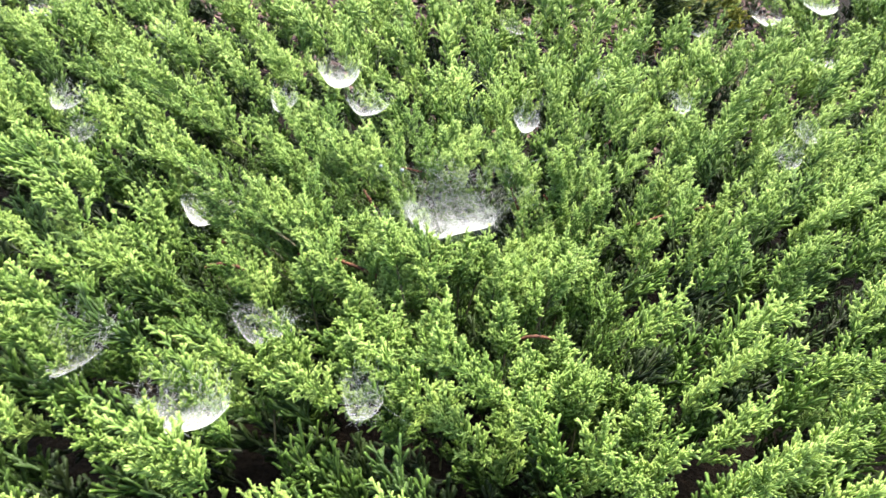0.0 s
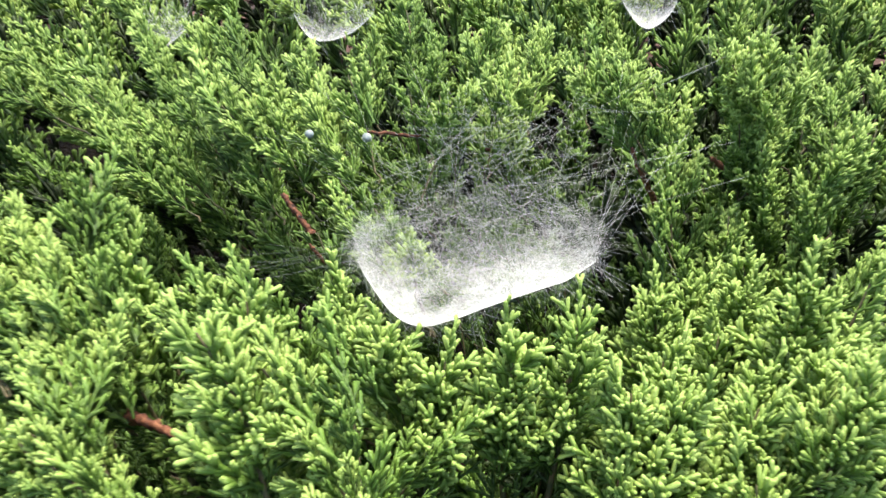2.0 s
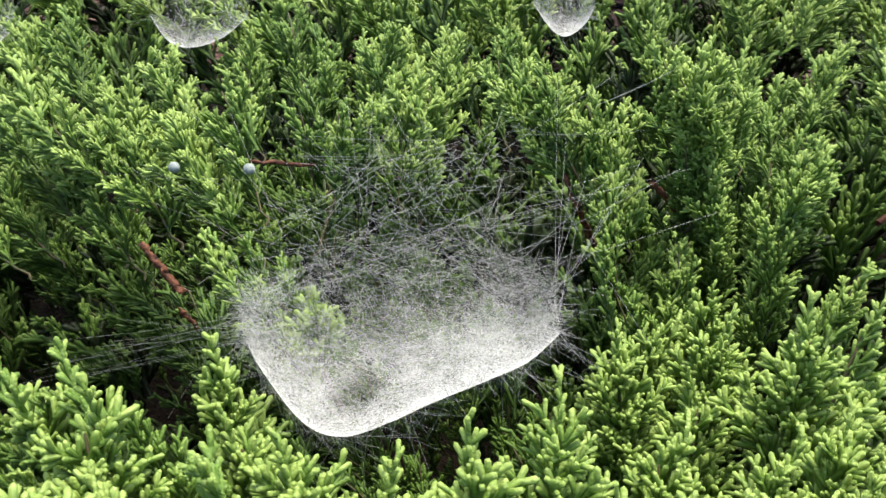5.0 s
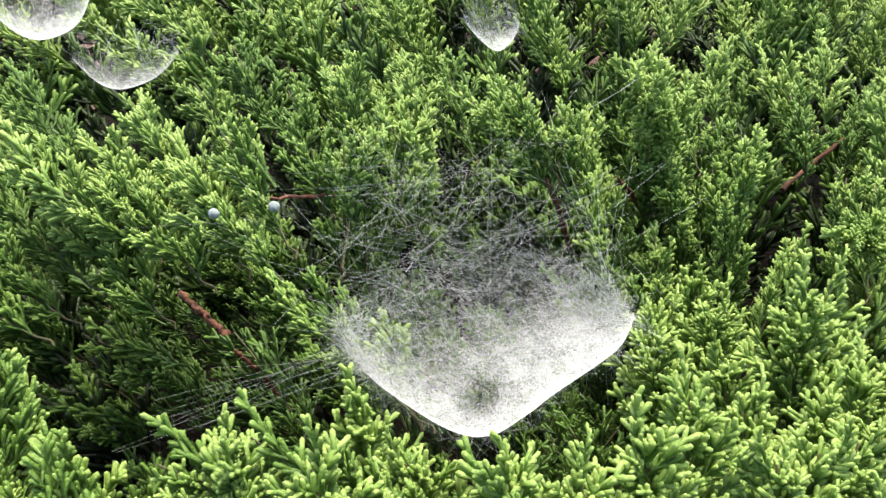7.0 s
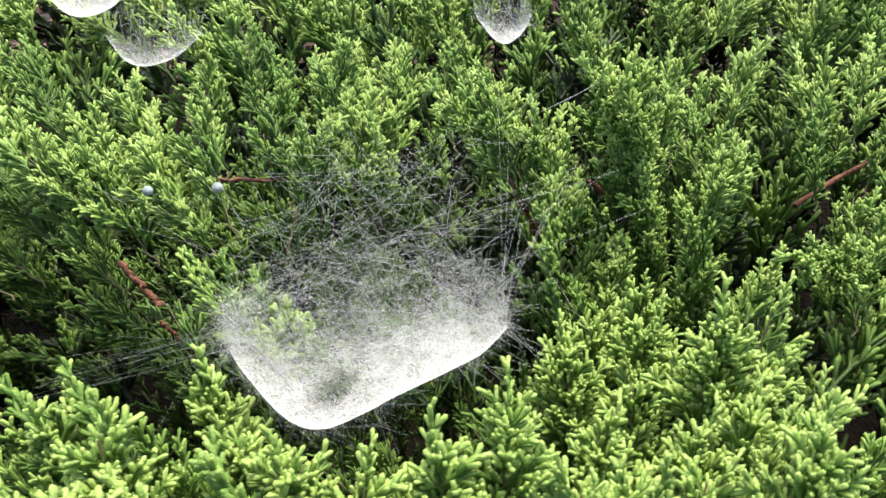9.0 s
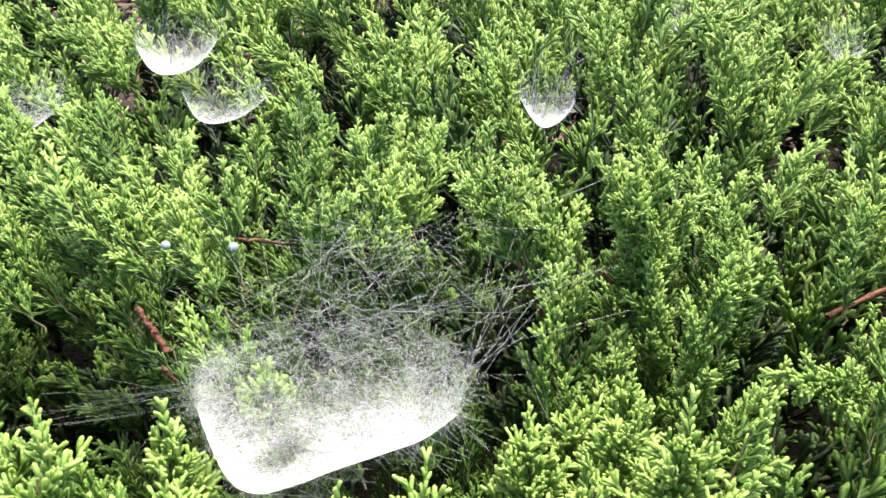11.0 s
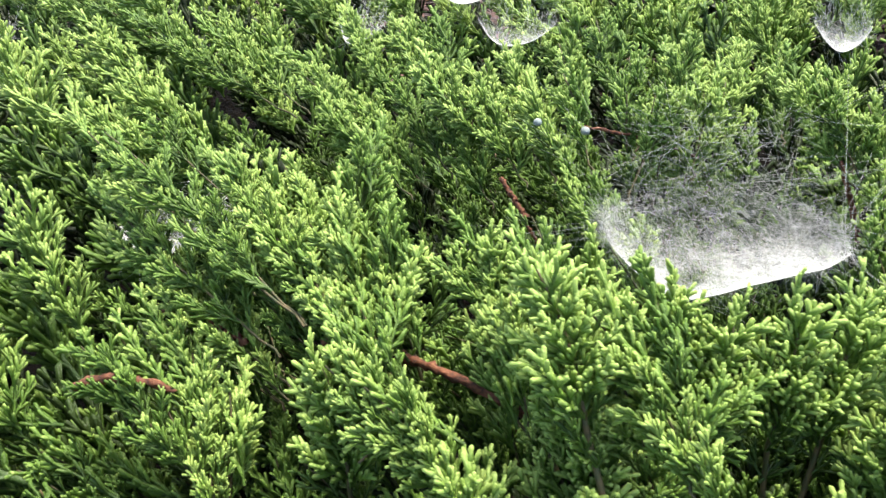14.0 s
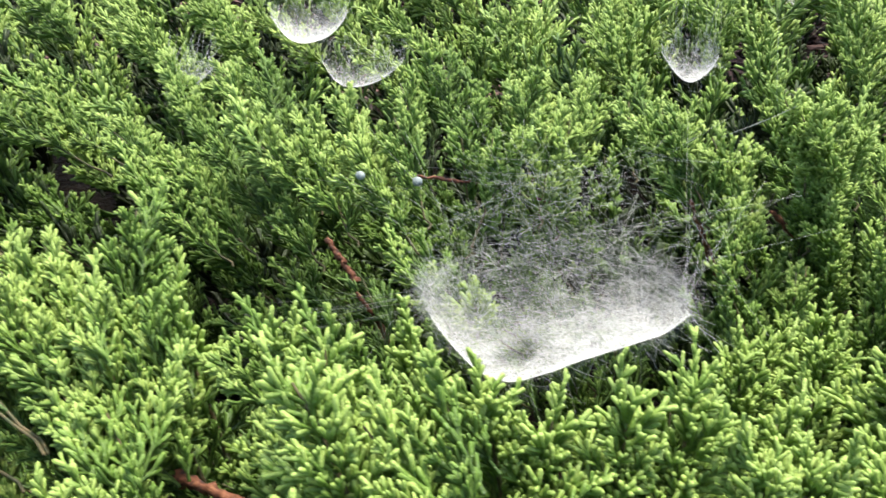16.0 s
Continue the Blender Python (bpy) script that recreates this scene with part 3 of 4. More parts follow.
# lower shoots, pointing outward
branch((-0.094, 0.990, 0.530), (-0.217, 1.050, 0.488), 18, 0.034, 0.012)
branch((-0.095, 0.980, 0.538), (-0.185, 1.030, 0.492), 14, 0.034, 0.012)
branch((-0.327, 1.050, 0.465), (-0.425, 1.100, 0.461), 12, 0.034, 0.012)
branch((-0.305, 1.050, 0.450), (-0.360, 1.100, 0.470), 12, 0.034, 0.012)
branch((-0.322, 1.020, 0.455), (-0.388, 1.050, 0.473), 12, 0.034, 0.012)
branch((-0.296, 1.040, 0.433), (-0.320, 1.080, 0.456), 10, 0.034, 0.012)
branch((-0.317, 1.030, 0.445), (-0.365, 1.070, 0.467), 12, 0.034, 0.012)
branch((-0.278, 1.040, 0.432), (-0.283, 1.060, 0.458), 8, 0.034, 0.012)
# plumes behind, left
branch((-0.408, 1.320, 0.483), (-0.648, 1.420, 0.470), 16, 0.036, 0.012)
branch((-0.413, 1.330, 0.483), (-0.586, 1.430, 0.489), 14, 0.036, 0.012)
branch((-0.393, 1.300, 0.483), (-0.514, 1.360, 0.490), 10, 0.036, 0.012)
branch((-0.426, 1.350, 0.466), (-0.506, 1.420, 0.492), 10, 0.036, 0.012)
branch((-0.547, 1.600, 0.485), (-0.880, 1.720, 0.514), 16, 0.036, 0.012)
branch((-0.446, 1.520, 0.485), (-0.714, 1.620, 0.498), 16, 0.036, 0.012)
branch((-0.433, 1.550, 0.474), (-0.624, 1.660, 0.491), 14, 0.036, 0.012)
branch((-0.290, 1.480, 0.496), (-0.393, 1.622, 0.534), 16, 0.036, 0.012)
branch((-0.284, 1.420, 0.503), (-0.449, 1.550, 0.504), 14, 0.036, 0.012)
branch((-0.268, 1.400, 0.490), (-0.412, 1.500, 0.501), 14, 0.036, 0.012)
branch((-0.247, 1.500, 0.497), (-0.322, 1.600, 0.530), 12, 0.036, 0.012)
branch((-0.203, 1.460, 0.504), (-0.286, 1.590, 0.534), 14, 0.036, 0.012)
branch((-0.247, 1.360, 0.481), (-0.360, 1.420, 0.492), 14, 0.036, 0.012)
branch((-0.230, 1.380, 0.484), (-0.330, 1.450, 0.488), 14, 0.036, 0.012)
branch((-0.213, 1.400, 0.488), (-0.308, 1.500, 0.500), 14, 0.036, 0.012)
branch((-0.151, 1.410, 0.488), (-0.216, 1.500, 0.511), 14, 0.036, 0.012)
branch((-0.133, 1.440, 0.487), (-0.178, 1.560, 0.523), 14, 0.036, 0.012)
branch((-0.113, 1.400, 0.495), (-0.144, 1.480, 0.517), 12, 0.036, 0.012)
branch((-0.083, 1.400, 0.492), (-0.110, 1.460, 0.532), 12, 0.036, 0.012)
branch((-0.183, 1.380, 0.476), (-0.245, 1.440, 0.491), 10, 0.036, 0.012)
branch((-0.270, 1.270, 0.483), (-0.359, 1.330, 0.482), 10, 0.036, 0.012)
branch((-0.250, 1.270, 0.485), (-0.328, 1.320, 0.484), 10, 0.036, 0.012)
branch((-0.093, 1.500, 0.482), (-0.128, 1.620, 0.512), 12, 0.036, 0.012)
branch((-0.061, 1.560, 0.485), (-0.087, 1.680, 0.523), 12, 0.036, 0.012)
branch((-0.031, 1.450, 0.478), (-0.034, 1.550, 0.515), 12, 0.036, 0.012)
branch((0.018, 1.480, 0.480), (0.013, 1.600, 0.525), 12, 0.036, 0.012)
branch((-0.002, 1.420, 0.488), (0.016, 1.450, 0.516), 10, 0.036, 0.012)
branch((0.060, 1.480, 0.483), (0.072, 1.600, 0.522), 14, 0.036, 0.012)
# tufts behind and right of the web
branch((0.165, 1.410, 0.457), (0.091, 1.488, 0.538), 22, 0.036, 0.01)
branch((0.172, 1.450, 0.485), (0.151, 1.560, 0.519), 14, 0.036, 0.01)
branch((0.165, 1.410, 0.472), (0.116, 1.470, 0.536), 14, 0.036, 0.01)
branch((0.182, 1.410, 0.473), (0.167, 1.450, 0.528), 14, 0.036, 0.01)
branch((0.200, 1.420, 0.473), (0.199, 1.460, 0.515), 12, 0.036, 0.01)
branch((0.166, 1.370, 0.453), (0.160, 1.390, 0.497), 12, 0.036, 0.01)
branch((0.189, 1.370, 0.444), (0.187, 1.400, 0.488), 10, 0.036, 0.01)
branch((0.175, 1.340, 0.435), (0.149, 1.360, 0.468), 10, 0.036, 0.01)
branch((0.189, 1.330, 0.413), (0.171, 1.360, 0.450), 10, 0.036, 0.01)
branch((0.215, 1.340, 0.407), (0.209, 1.370, 0.450), 10, 0.036, 0.01)
branch((0.227, 1.340, 0.408), (0.235, 1.368, 0.446), 10, 0.036, 0.01)
branch((0.255, 1.420, 0.490), (0.220, 1.407, 0.565), 16, 0.036, 0.01)
branch((0.263, 1.430, 0.485), (0.265, 1.473, 0.561), 16, 0.036, 0.01)
branch((0.256, 1.430, 0.499), (0.244, 1.440, 0.565), 12, 0.036, 0.01)
branch((0.277, 1.430, 0.476), (0.307, 1.470, 0.519), 12, 0.036, 0.01)
branch((0.248, 1.410, 0.456), (0.240, 1.410, 0.513), 12, 0.036, 0.01)
branch((0.277, 1.420, 0.447), (0.280, 1.430, 0.500), 12, 0.036, 0.01)
branch((0.268, 1.380, 0.426), (0.257, 1.400, 0.496), 14, 0.036, 0.01)
branch((0.329, 1.500, 0.466), (0.348, 1.610, 0.499), 12, 0.036, 0.01)
branch((0.357, 1.500, 0.451), (0.376, 1.580, 0.490), 10, 0.036, 0.01)
branch((0.307, 1.360, 0.458), (0.339, 1.380, 0.519), 14, 0.036, 0.01)
branch((0.319, 1.400, 0.426), (0.321, 1.420, 0.474), 10, 0.036, 0.01)
branch((0.349, 1.440, 0.443), (0.364, 1.480, 0.483), 10, 0.036, 0.01)
branch((0.290, 1.340, 0.427), (0.287, 1.360, 0.476), 10, 0.036, 0.01)
branch((-0.019, 1.410, 0.478), (-0.015, 1.431, 0.530), 14, 0.036, 0.01)
branch((0.001, 1.420, 0.474), (0.006, 1.430, 0.526), 12, 0.036, 0.01)
branch((-0.036, 1.410, 0.478), (-0.043, 1.420, 0.533), 12, 0.036, 0.01)
branch((0.026, 1.440, 0.479), (0.025, 1.500, 0.530), 14, 0.036, 0.01)
branch((0.047, 1.450, 0.470), (0.053, 1.500, 0.522), 12, 0.036, 0.01)
branch((-0.056, 1.400, 0.482), (-0.059, 1.392, 0.549), 14, 0.036, 0.01)
branch((-0.075, 1.390, 0.482), (-0.082, 1.380, 0.532), 10, 0.036, 0.01)
branch((0.005, 1.500, 0.485), (-0.006, 1.600, 0.519), 12, 0.036, 0.01)
branch((0.067, 1.530, 0.473), (0.068, 1.630, 0.510), 12, 0.036, 0.01)
branch((-0.032, 1.490, 0.488), (-0.044, 1.570, 0.517), 12, 0.036, 0.01)
branch((0.035, 1.560, 0.481), (0.028, 1.650, 0.508), 10, 0.036, 0.01)
branch((0.120, 1.520, 0.490), (0.119, 1.620, 0.515), 10, 0.036, 0.01)
branch((-0.101, 1.370, 0.497), (-0.152, 1.420, 0.515), 12, 0.036, 0.01)
branch((-0.132, 1.360, 0.510), (-0.218, 1.440, 0.518), 12, 0.036, 0.01)
branch((-0.167, 1.380, 0.516), (-0.264, 1.450, 0.536), 12, 0.036, 0.01)
# sprays by the hollow and under the web
branch((-0.039, 1.250, 0.478), (-0.132, 1.343, 0.500), 18, 0.03, 0.015)
branch((-0.046, 1.250, 0.488), (-0.095, 1.296, 0.492), 8, 0.028, 0.01)
branch((0.019, 1.420, 0.417), (0.023, 1.420, 0.457), 5, 0.026, 0.004, 0.0016)
branch((0.022, 1.360, 0.430), (0.053, 1.374, 0.454), 7, 0.026, 0.004, 0.0016)
branch((0.005, 1.280, 0.453), (0.015, 1.310, 0.472), 6, 0.026, 0.004, 0.0016)
branch((0.076, 1.290, 0.430), (0.086, 1.310, 0.455), 5, 0.026, 0.004, 0.0016)
branch((0.105, 1.420, 0.421), (0.071, 1.417, 0.458), 5, 0.026, 0.004, 0.0016)
branch((-0.030, 1.230, 0.484), (-0.019, 1.260, 0.508), 7, 0.026, 0.004, 0.0016)
# bright tufts low in front, right of the web
tuft(0.135, 1.147, 0.495, -0.1, 0.1)
tuft(0.173, 1.153, 0.490, 0.1, 0.1)
tuft(0.203, 1.188, 0.485, 0.0, 0.1)
tuft(0.236, 1.190, 0.485, 0.2, 0.1)
tuft(0.273, 1.200, 0.490, 0.2, 0.1)
tuft(0.247, 1.153, 0.495, 0.3, 0.1)
tuft(0.207, 1.140, 0.495, 0.1, 0.1)
tuft(0.142, 1.118, 0.500, -0.1, 0.1)
tuft(0.109, 1.137, 0.500, 0.1, 0.1)
tuft(0.177, 1.128, 0.495, 0.0, 0.1)
tuft(0.221, 1.122, 0.500, 0.2, 0.1)
tuft(0.082, 1.109, 0.520, 0.0, 0.1)
tuft(0.047, 1.115, 0.520, -0.1, 0.1)
tuft(0.038, 1.091, 0.530, -0.2, 0.1)
tuft(0.068, 1.086, 0.530, 0.1, 0.1)
tuft(0.109, 1.140, 0.490, 0.0, 0.1)
tuft(0.155, 1.171, 0.485, 0.1, 0.1)
tuft(0.175, 1.136, 0.490, 0.2, 0.1)
tuft(0.259, 1.181, 0.490, 0.2, 0.1)
tuft(0.261, 1.158, 0.490, 0.3, 0.1)
tuft(0.169, 1.099, 0.495, 0.2, 0.1)
tuft(0.064, 1.142, 0.500, -0.1, 0.1)
tuft(0.027, 1.119, 0.510, 0.0, 0.1)
tuft(-0.044, 1.145, 0.510, -0.2, 0.1)
tuft(-0.073, 1.133, 0.520, -0.2, 0.1)
tuft(-0.100, 1.148, 0.530, -0.2, 0.1)
tuft(-0.180, 1.150, 0.550, -0.4, 0.1)
tuft(-0.196, 1.160, 0.560, -0.4, 0.1)
tuft(-0.162, 1.126, 0.550, -0.3, 0.1)
# plumes right of the web
branch((0.353, 1.420, 0.421), (0.373, 1.451, 0.489), 12, 0.036, 0.01)
branch((0.389, 1.300, 0.502), (0.316, 1.260, 0.486), 12, 0.036, 0.01)
branch((0.440, 1.360, 0.407), (0.461, 1.400, 0.456), 10, 0.036, 0.01)
branch((0.450, 1.340, 0.419), (0.475, 1.380, 0.459), 10, 0.036, 0.01)
branch((0.448, 1.440, 0.436), (0.469, 1.520, 0.492), 12, 0.036, 0.01)
branch((0.519, 1.500, 0.451), (0.580, 1.620, 0.507), 12, 0.036, 0.01)
branch((0.511, 1.450, 0.436), (0.583, 1.520, 0.483), 12, 0.036, 0.01)
branch((0.414, 1.550, 0.466), (0.485, 1.660, 0.499), 12, 0.036, 0.01)
branch((0.239, 1.420, 0.505), (0.210, 1.420, 0.573), 10, 0.036, 0.01)
branch((0.332, 1.310, 0.410), (0.367, 1.340, 0.443), 9, 0.036, 0.01)

branch((-0.27, 1.085, 0.47), (-0.44, 1.165, 0.520), 14, 0.034, 0.015)
branch((-0.28, 1.085, 0.45), (-0.43, 1.160, 0.500), 14, 0.034, 0.012)
branch((-0.29, 1.085, 0.43), (-0.462, 1.165, 0.475), 12, 0.034, 0.012)
branch((-0.27, 1.085, 0.42), (-0.400, 1.160, 0.470), 12, 0.034, 0.012)

# shorter tufts over the nearest slope
for i in range(7):
    for j in range(3):
        x, y = -0.24 + 0.085 * (i + rng.uniform(0.1, 0.9)), 0.80 + 0.065 * (j + rng.uniform(0.1, 0.9))
        tuft(x, y, canopy(x, y) + rng.uniform(-0.04, 0.0), rng.normal(0, 0.2), 0.0, 0.065)
# sprays between, over the near stretch; lower ones coloured darker to hold the shade
for step, drop, count, size, meshes in ((0.066, 0.085, 9, 0.042, DULL_MESH), (0.056, 0.165, 7, 0.048, SHADED_OLD_MESH)):
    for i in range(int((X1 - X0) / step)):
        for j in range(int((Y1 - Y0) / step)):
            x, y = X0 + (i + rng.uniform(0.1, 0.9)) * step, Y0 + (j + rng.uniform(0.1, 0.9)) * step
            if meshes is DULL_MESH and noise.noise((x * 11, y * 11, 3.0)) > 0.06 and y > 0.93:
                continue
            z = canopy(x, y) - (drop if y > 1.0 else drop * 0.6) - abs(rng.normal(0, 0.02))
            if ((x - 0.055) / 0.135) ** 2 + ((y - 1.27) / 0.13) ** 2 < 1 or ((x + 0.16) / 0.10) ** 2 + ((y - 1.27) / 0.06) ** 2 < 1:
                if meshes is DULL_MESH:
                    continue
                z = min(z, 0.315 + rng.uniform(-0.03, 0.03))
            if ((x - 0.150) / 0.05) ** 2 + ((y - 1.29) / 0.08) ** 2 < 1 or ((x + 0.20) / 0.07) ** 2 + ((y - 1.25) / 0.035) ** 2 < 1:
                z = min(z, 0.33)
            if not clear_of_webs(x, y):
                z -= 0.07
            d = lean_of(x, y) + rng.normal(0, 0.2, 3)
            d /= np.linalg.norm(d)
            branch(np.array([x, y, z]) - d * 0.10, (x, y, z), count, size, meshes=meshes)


# old growth deep in the gaps, their shade put into its colour
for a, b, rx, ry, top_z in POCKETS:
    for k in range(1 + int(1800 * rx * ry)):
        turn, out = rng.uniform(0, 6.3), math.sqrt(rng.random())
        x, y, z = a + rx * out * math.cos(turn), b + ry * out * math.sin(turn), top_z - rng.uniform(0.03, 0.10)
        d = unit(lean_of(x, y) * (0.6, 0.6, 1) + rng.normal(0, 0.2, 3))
        branch(np.array([x, y, z]) - d * 0.10, (x, y, z), 7, 0.040, meshes=SHADED_OLD_MESH)


# shoots low at the side, coloured darker as shade where the fans part
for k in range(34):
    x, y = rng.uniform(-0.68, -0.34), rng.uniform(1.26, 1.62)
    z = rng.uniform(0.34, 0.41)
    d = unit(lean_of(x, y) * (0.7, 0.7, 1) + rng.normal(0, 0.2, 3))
    branch(np.array([x, y, z]) - d * 0.11, (x, y, z), 9, 0.044, meshes=DULL_MESH if k % 2 else SHADED_OLD_MESH)


# ---- farther foliage, joined: plumes with their sprays, and lower layers coloured dark for shade ----
def plumes(name, inside, height, lean, step, box, mat, parent, off, seed, templates, unit_size, size, sprays, length, lower=0.0, gaps=0.04, tone=0.0):
    r = np.random.default_rng(seed)
    vs, ts, at, n = [], [], [], 0
    fingers = (MID_FINGER, 0.085) if templates is MIDDLE else (FAR_FINGER, 0.10)
    x0, x1, y0, y1 = box
    for i in range(int((x1 - x0) / step)):
        for j in range(int((y1 - y0) / step)):
            x, y = x0 + (i + r.random()) * step, y0 + (j + r.random()) * step
            if not inside(x, y) or r.random() < gaps or (lower < 0.05 and not clear_of_webs(x, y)):
                continue
            tip = np.array([x, y, height(x, y) + r.normal(0, 0.032) - lower])
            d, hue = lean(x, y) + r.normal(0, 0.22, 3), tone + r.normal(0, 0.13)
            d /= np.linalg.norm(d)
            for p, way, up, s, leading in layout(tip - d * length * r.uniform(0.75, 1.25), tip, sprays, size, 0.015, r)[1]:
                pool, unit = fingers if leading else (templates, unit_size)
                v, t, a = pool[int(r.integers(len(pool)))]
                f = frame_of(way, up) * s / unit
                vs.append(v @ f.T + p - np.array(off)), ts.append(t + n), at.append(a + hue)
                n += len(v)
    v, t, a = np.concatenate(vs), np.concatenate(ts), np.concatenate(at)
    return part("foliage", mesh_from(name, v, t, mat, "young", a), parent, "dense scale-leaved foliage", "stuff")


def back_edge(x):
    return 2.84 + 0.08 * math.sin(x * 4.0 + 1) + 1.2 * min(0.5, max(0, -x - 0.85))


def middle(x, y):
    return -0.62 - 0.5 * (y - 0.5) < x < 0.80 + 0.5 * (y - 0.5) and 0.35 < y < 2.05


def in_view(x, y):
    return -0.78 - 0.55 * (y - 0.5) < x < 0.95 + 0.5 * (y - 0.5) and y > 0.25


BOX = (-1.9, 2.3, -0.3, 3.3)
plumes("middle_foliage", lambda x, y: middle(x, y) and not near(x, y), canopy, lean_of, 0.118, BOX, LEAF, shrub, SHRUB_BASE, 5, MIDDLE, 0.05, 0.048, 16, 0.17, -0.025, 0.05, 0.12)
# negative tone paints the shade between the upper plumes into this layer
plumes("shaded_lower_foliage", lambda x, y: middle(x, y) and not near(x, y), canopy, lean_of, 0.095, BOX, LEAF, shrub, SHRUB_BASE, 9, ROUGH, 0.07, 0.060, 11, 0.15, 0.085, 0.0, -0.32)
plumes("far_foliage", lambda x, y: in_view(x, y) and not middle(x, y) and y < back_edge(x), canopy, lean_of, 0.090, BOX, LEAF, shrub, SHRUB_BASE, 6, COARSE, 0.07, 0.06, 11, 0.18, 0.0, 0.03, 0.05)
plumes("outer_foliage", lambda x, y: not in_view(x, y) and y < back_edge(x), canopy, lean_of, 0.28, BOX, LEAF, shrub, SHRUB_BASE, 7, ROUGH, 0.07, 0.11, 8, 0.2)
# two deep layers in near-black leaf, standing in for shade under the canopy
plumes("inner_shade_foliage", lambda x, y: in_view(x, y) and y < back_edge(x) - 0.1, canopy, lean_of, 0.115, BOX, LEAF_SHADED, shrub, SHRUB_BASE, 8, ROUGH, 0.07, 0.070, 10, 0.13, 0.165)
plumes("deep_shade_foliage", lambda x, y: in_view(x, y) and y < back_edge(x) - 0.1, canopy, lean_of, 0.15, BOX, LEAF_SHADED, shrub, SHRUB_BASE, 18, ROUGH, 0.07, 0.085, 7, 0.13, 0.25)

# ---- ground, mulch and what grows behind ----
v, t = [(-60, -40, 0), (60, -40, 0), (60, 90, 0), (-60, 90, 0)], [(0, 1, 2), (0, 2, 3)]
tagged(new("ground", mesh_from("ground", v, t, SOIL, smooth=False)), "brown bare soil, coloured darker for the shade under the shrubs", "ground", kind="structure")


def mulch(count, box, seed):
    r = np.random.default_rng(seed)
    pieces = []
    cube = np.array([(x, y, z) for x in (-1, 1) for y in (-1, 1) for z in (-1, 1)], float)
    faces = np.array([(0, 1, 3), (0, 3, 2), (4, 6, 7), (4, 7, 5), (0, 4, 5), (0, 5, 1), (2, 3, 7), (2, 7, 6), (0, 2, 6), (0, 6, 4), (1, 5, 7), (1, 7, 3)])
    for _ in range(count):
        half = np.array([r.uniform(0.015, 0.045), r.uniform(0.006, 0.014), r.uniform(0.002, 0.005)])
        v = (cube + r.normal(0, 0.18, (8, 3))) * half
        m = np.array(Euler((r.normal(0, 0.25), r.normal(0, 0.25), r.uniform(0, 6.3))).to_matrix())
        place = np.array([r.uniform(box[0], box[1]), r.uniform(box[2], box[3]), 0.008 + r.random() * 0.02])
        pieces.append((v @ m.T + place, faces, np.zeros(8)))
    v, t, _ = joined(pieces)
    return tagged(new("bark_mulch", mesh_from("bark_mulch", v, t, CHIP, smooth=False)), "reddish-brown bark mulch chips on the soil", "mulch", kind="stuff")


mulch(8500, (-2.6, 2.2, 2.72, 6.2), 31)


def dome(cx, cy, rx, ry, h):
    def height(x, y):
        k = 1 - ((x - cx) / rx) ** 2 - ((y - cy) / ry) ** 2
        return h * max(k, 0.004) ** 0.28 + 0.05 * noise.noise((x * 3, y * 3, 0))
    return (lambda x, y: ((x - cx) / rx) ** 2 + ((y - cy) / ry) ** 2 < 1), height


inside, height = dome(0.40, 3.75, 0.90, 0.72, 0.85)
back_shrub = empty_thing("evergreen_shrub", (0.40, 3.75, 0), "dark green evergreen shrub with yellowish tips behind the junipers", "shrub")
outward = lambda cx, cy: (lambda x, y: np.array([1.1 * (x - cx), 1.1 * (y - cy) - 0.2, 0.35]))
plumes("back_foliage", inside, height, outward(0.40, 3.75), 0.12, (-0.6, 1.4, 2.95, 4.4), LEAF_DARK, back_shrub, (0.40, 3.75, 0), 41, COARSE, 0.07, 0.10, 10, 0.28)
plumes("back_inner", inside, lambda x, y: height(x, y) * 0.75, outward(0.40, 3.75), 0.2, (-0.6, 1.4, 2.95, 4.4), LEAF_DARK, back_shrub, (0.40, 3.75, 0), 42, ROUGH, 0.07, 0.1, 8, 0.25)
gold_in, gold_height = dome(1.28, 4.0, 0.24, 0.30, 0.50)
gold = empty_thing("golden_shrub", (1.28, 4.0, 0), "small golden-yellow evergreen shrub", "shrub")
plumes("gold_foliage", gold_in, gold_height, outward(1.28, 4.0), 0.09, (0.9, 1.7, 3.6, 4.4), LEAF_GOLD, gold, (1.28, 4.0, 0), 43, COARSE, 0.07, 0.07, 8, 0.16)


def right_outline(x, y):
    return x > 1.15 + 0.25 * max(0, 3.6 - y) and back_edge(x) + 0.22 < y < 5.8 and x < 4.6


def right_height(x, y):
    edge = min(1.0, (x - 1.1) / 0.35, (y - back_edge(x) - 0.15) / 0.3)
    return 0.43 * math.sqrt(max(edge, 0.05)) + 0.05 * noise.noise((x * 2.6, y * 2.6, 7))


right_shrub = empty_thing("juniper_shrub", (2.4, 4.2, 0), "low spreading juniper shrub dotted with many small webs", "shrub")
plumes("right_foliage", right_outline, right_height, lambda x, y: np.array([-0.55, 0.25, 0.7]), 0.19, (1.0, 3.6, 2.6, 5.2), LEAF, right_shrub, (2.4, 4.2, 0), 44, COARSE, 0.07, 0.085, 8, 0.22)


# lower layer in the same near-black leaf, as shade beneath this shrub
plumes("right_lower", right_outline, lambda x, y: right_height(x, y) * 0.7, lambda x, y: np.array([-0.3, 0.1, 0.8]), 0.26, (1.0, 3.6, 2.6, 5.2), LEAF_SHADED, right_shrub, (2.4, 4.2, 0), 45, ROUGH, 0.07, 0.085, 6, 0.18)


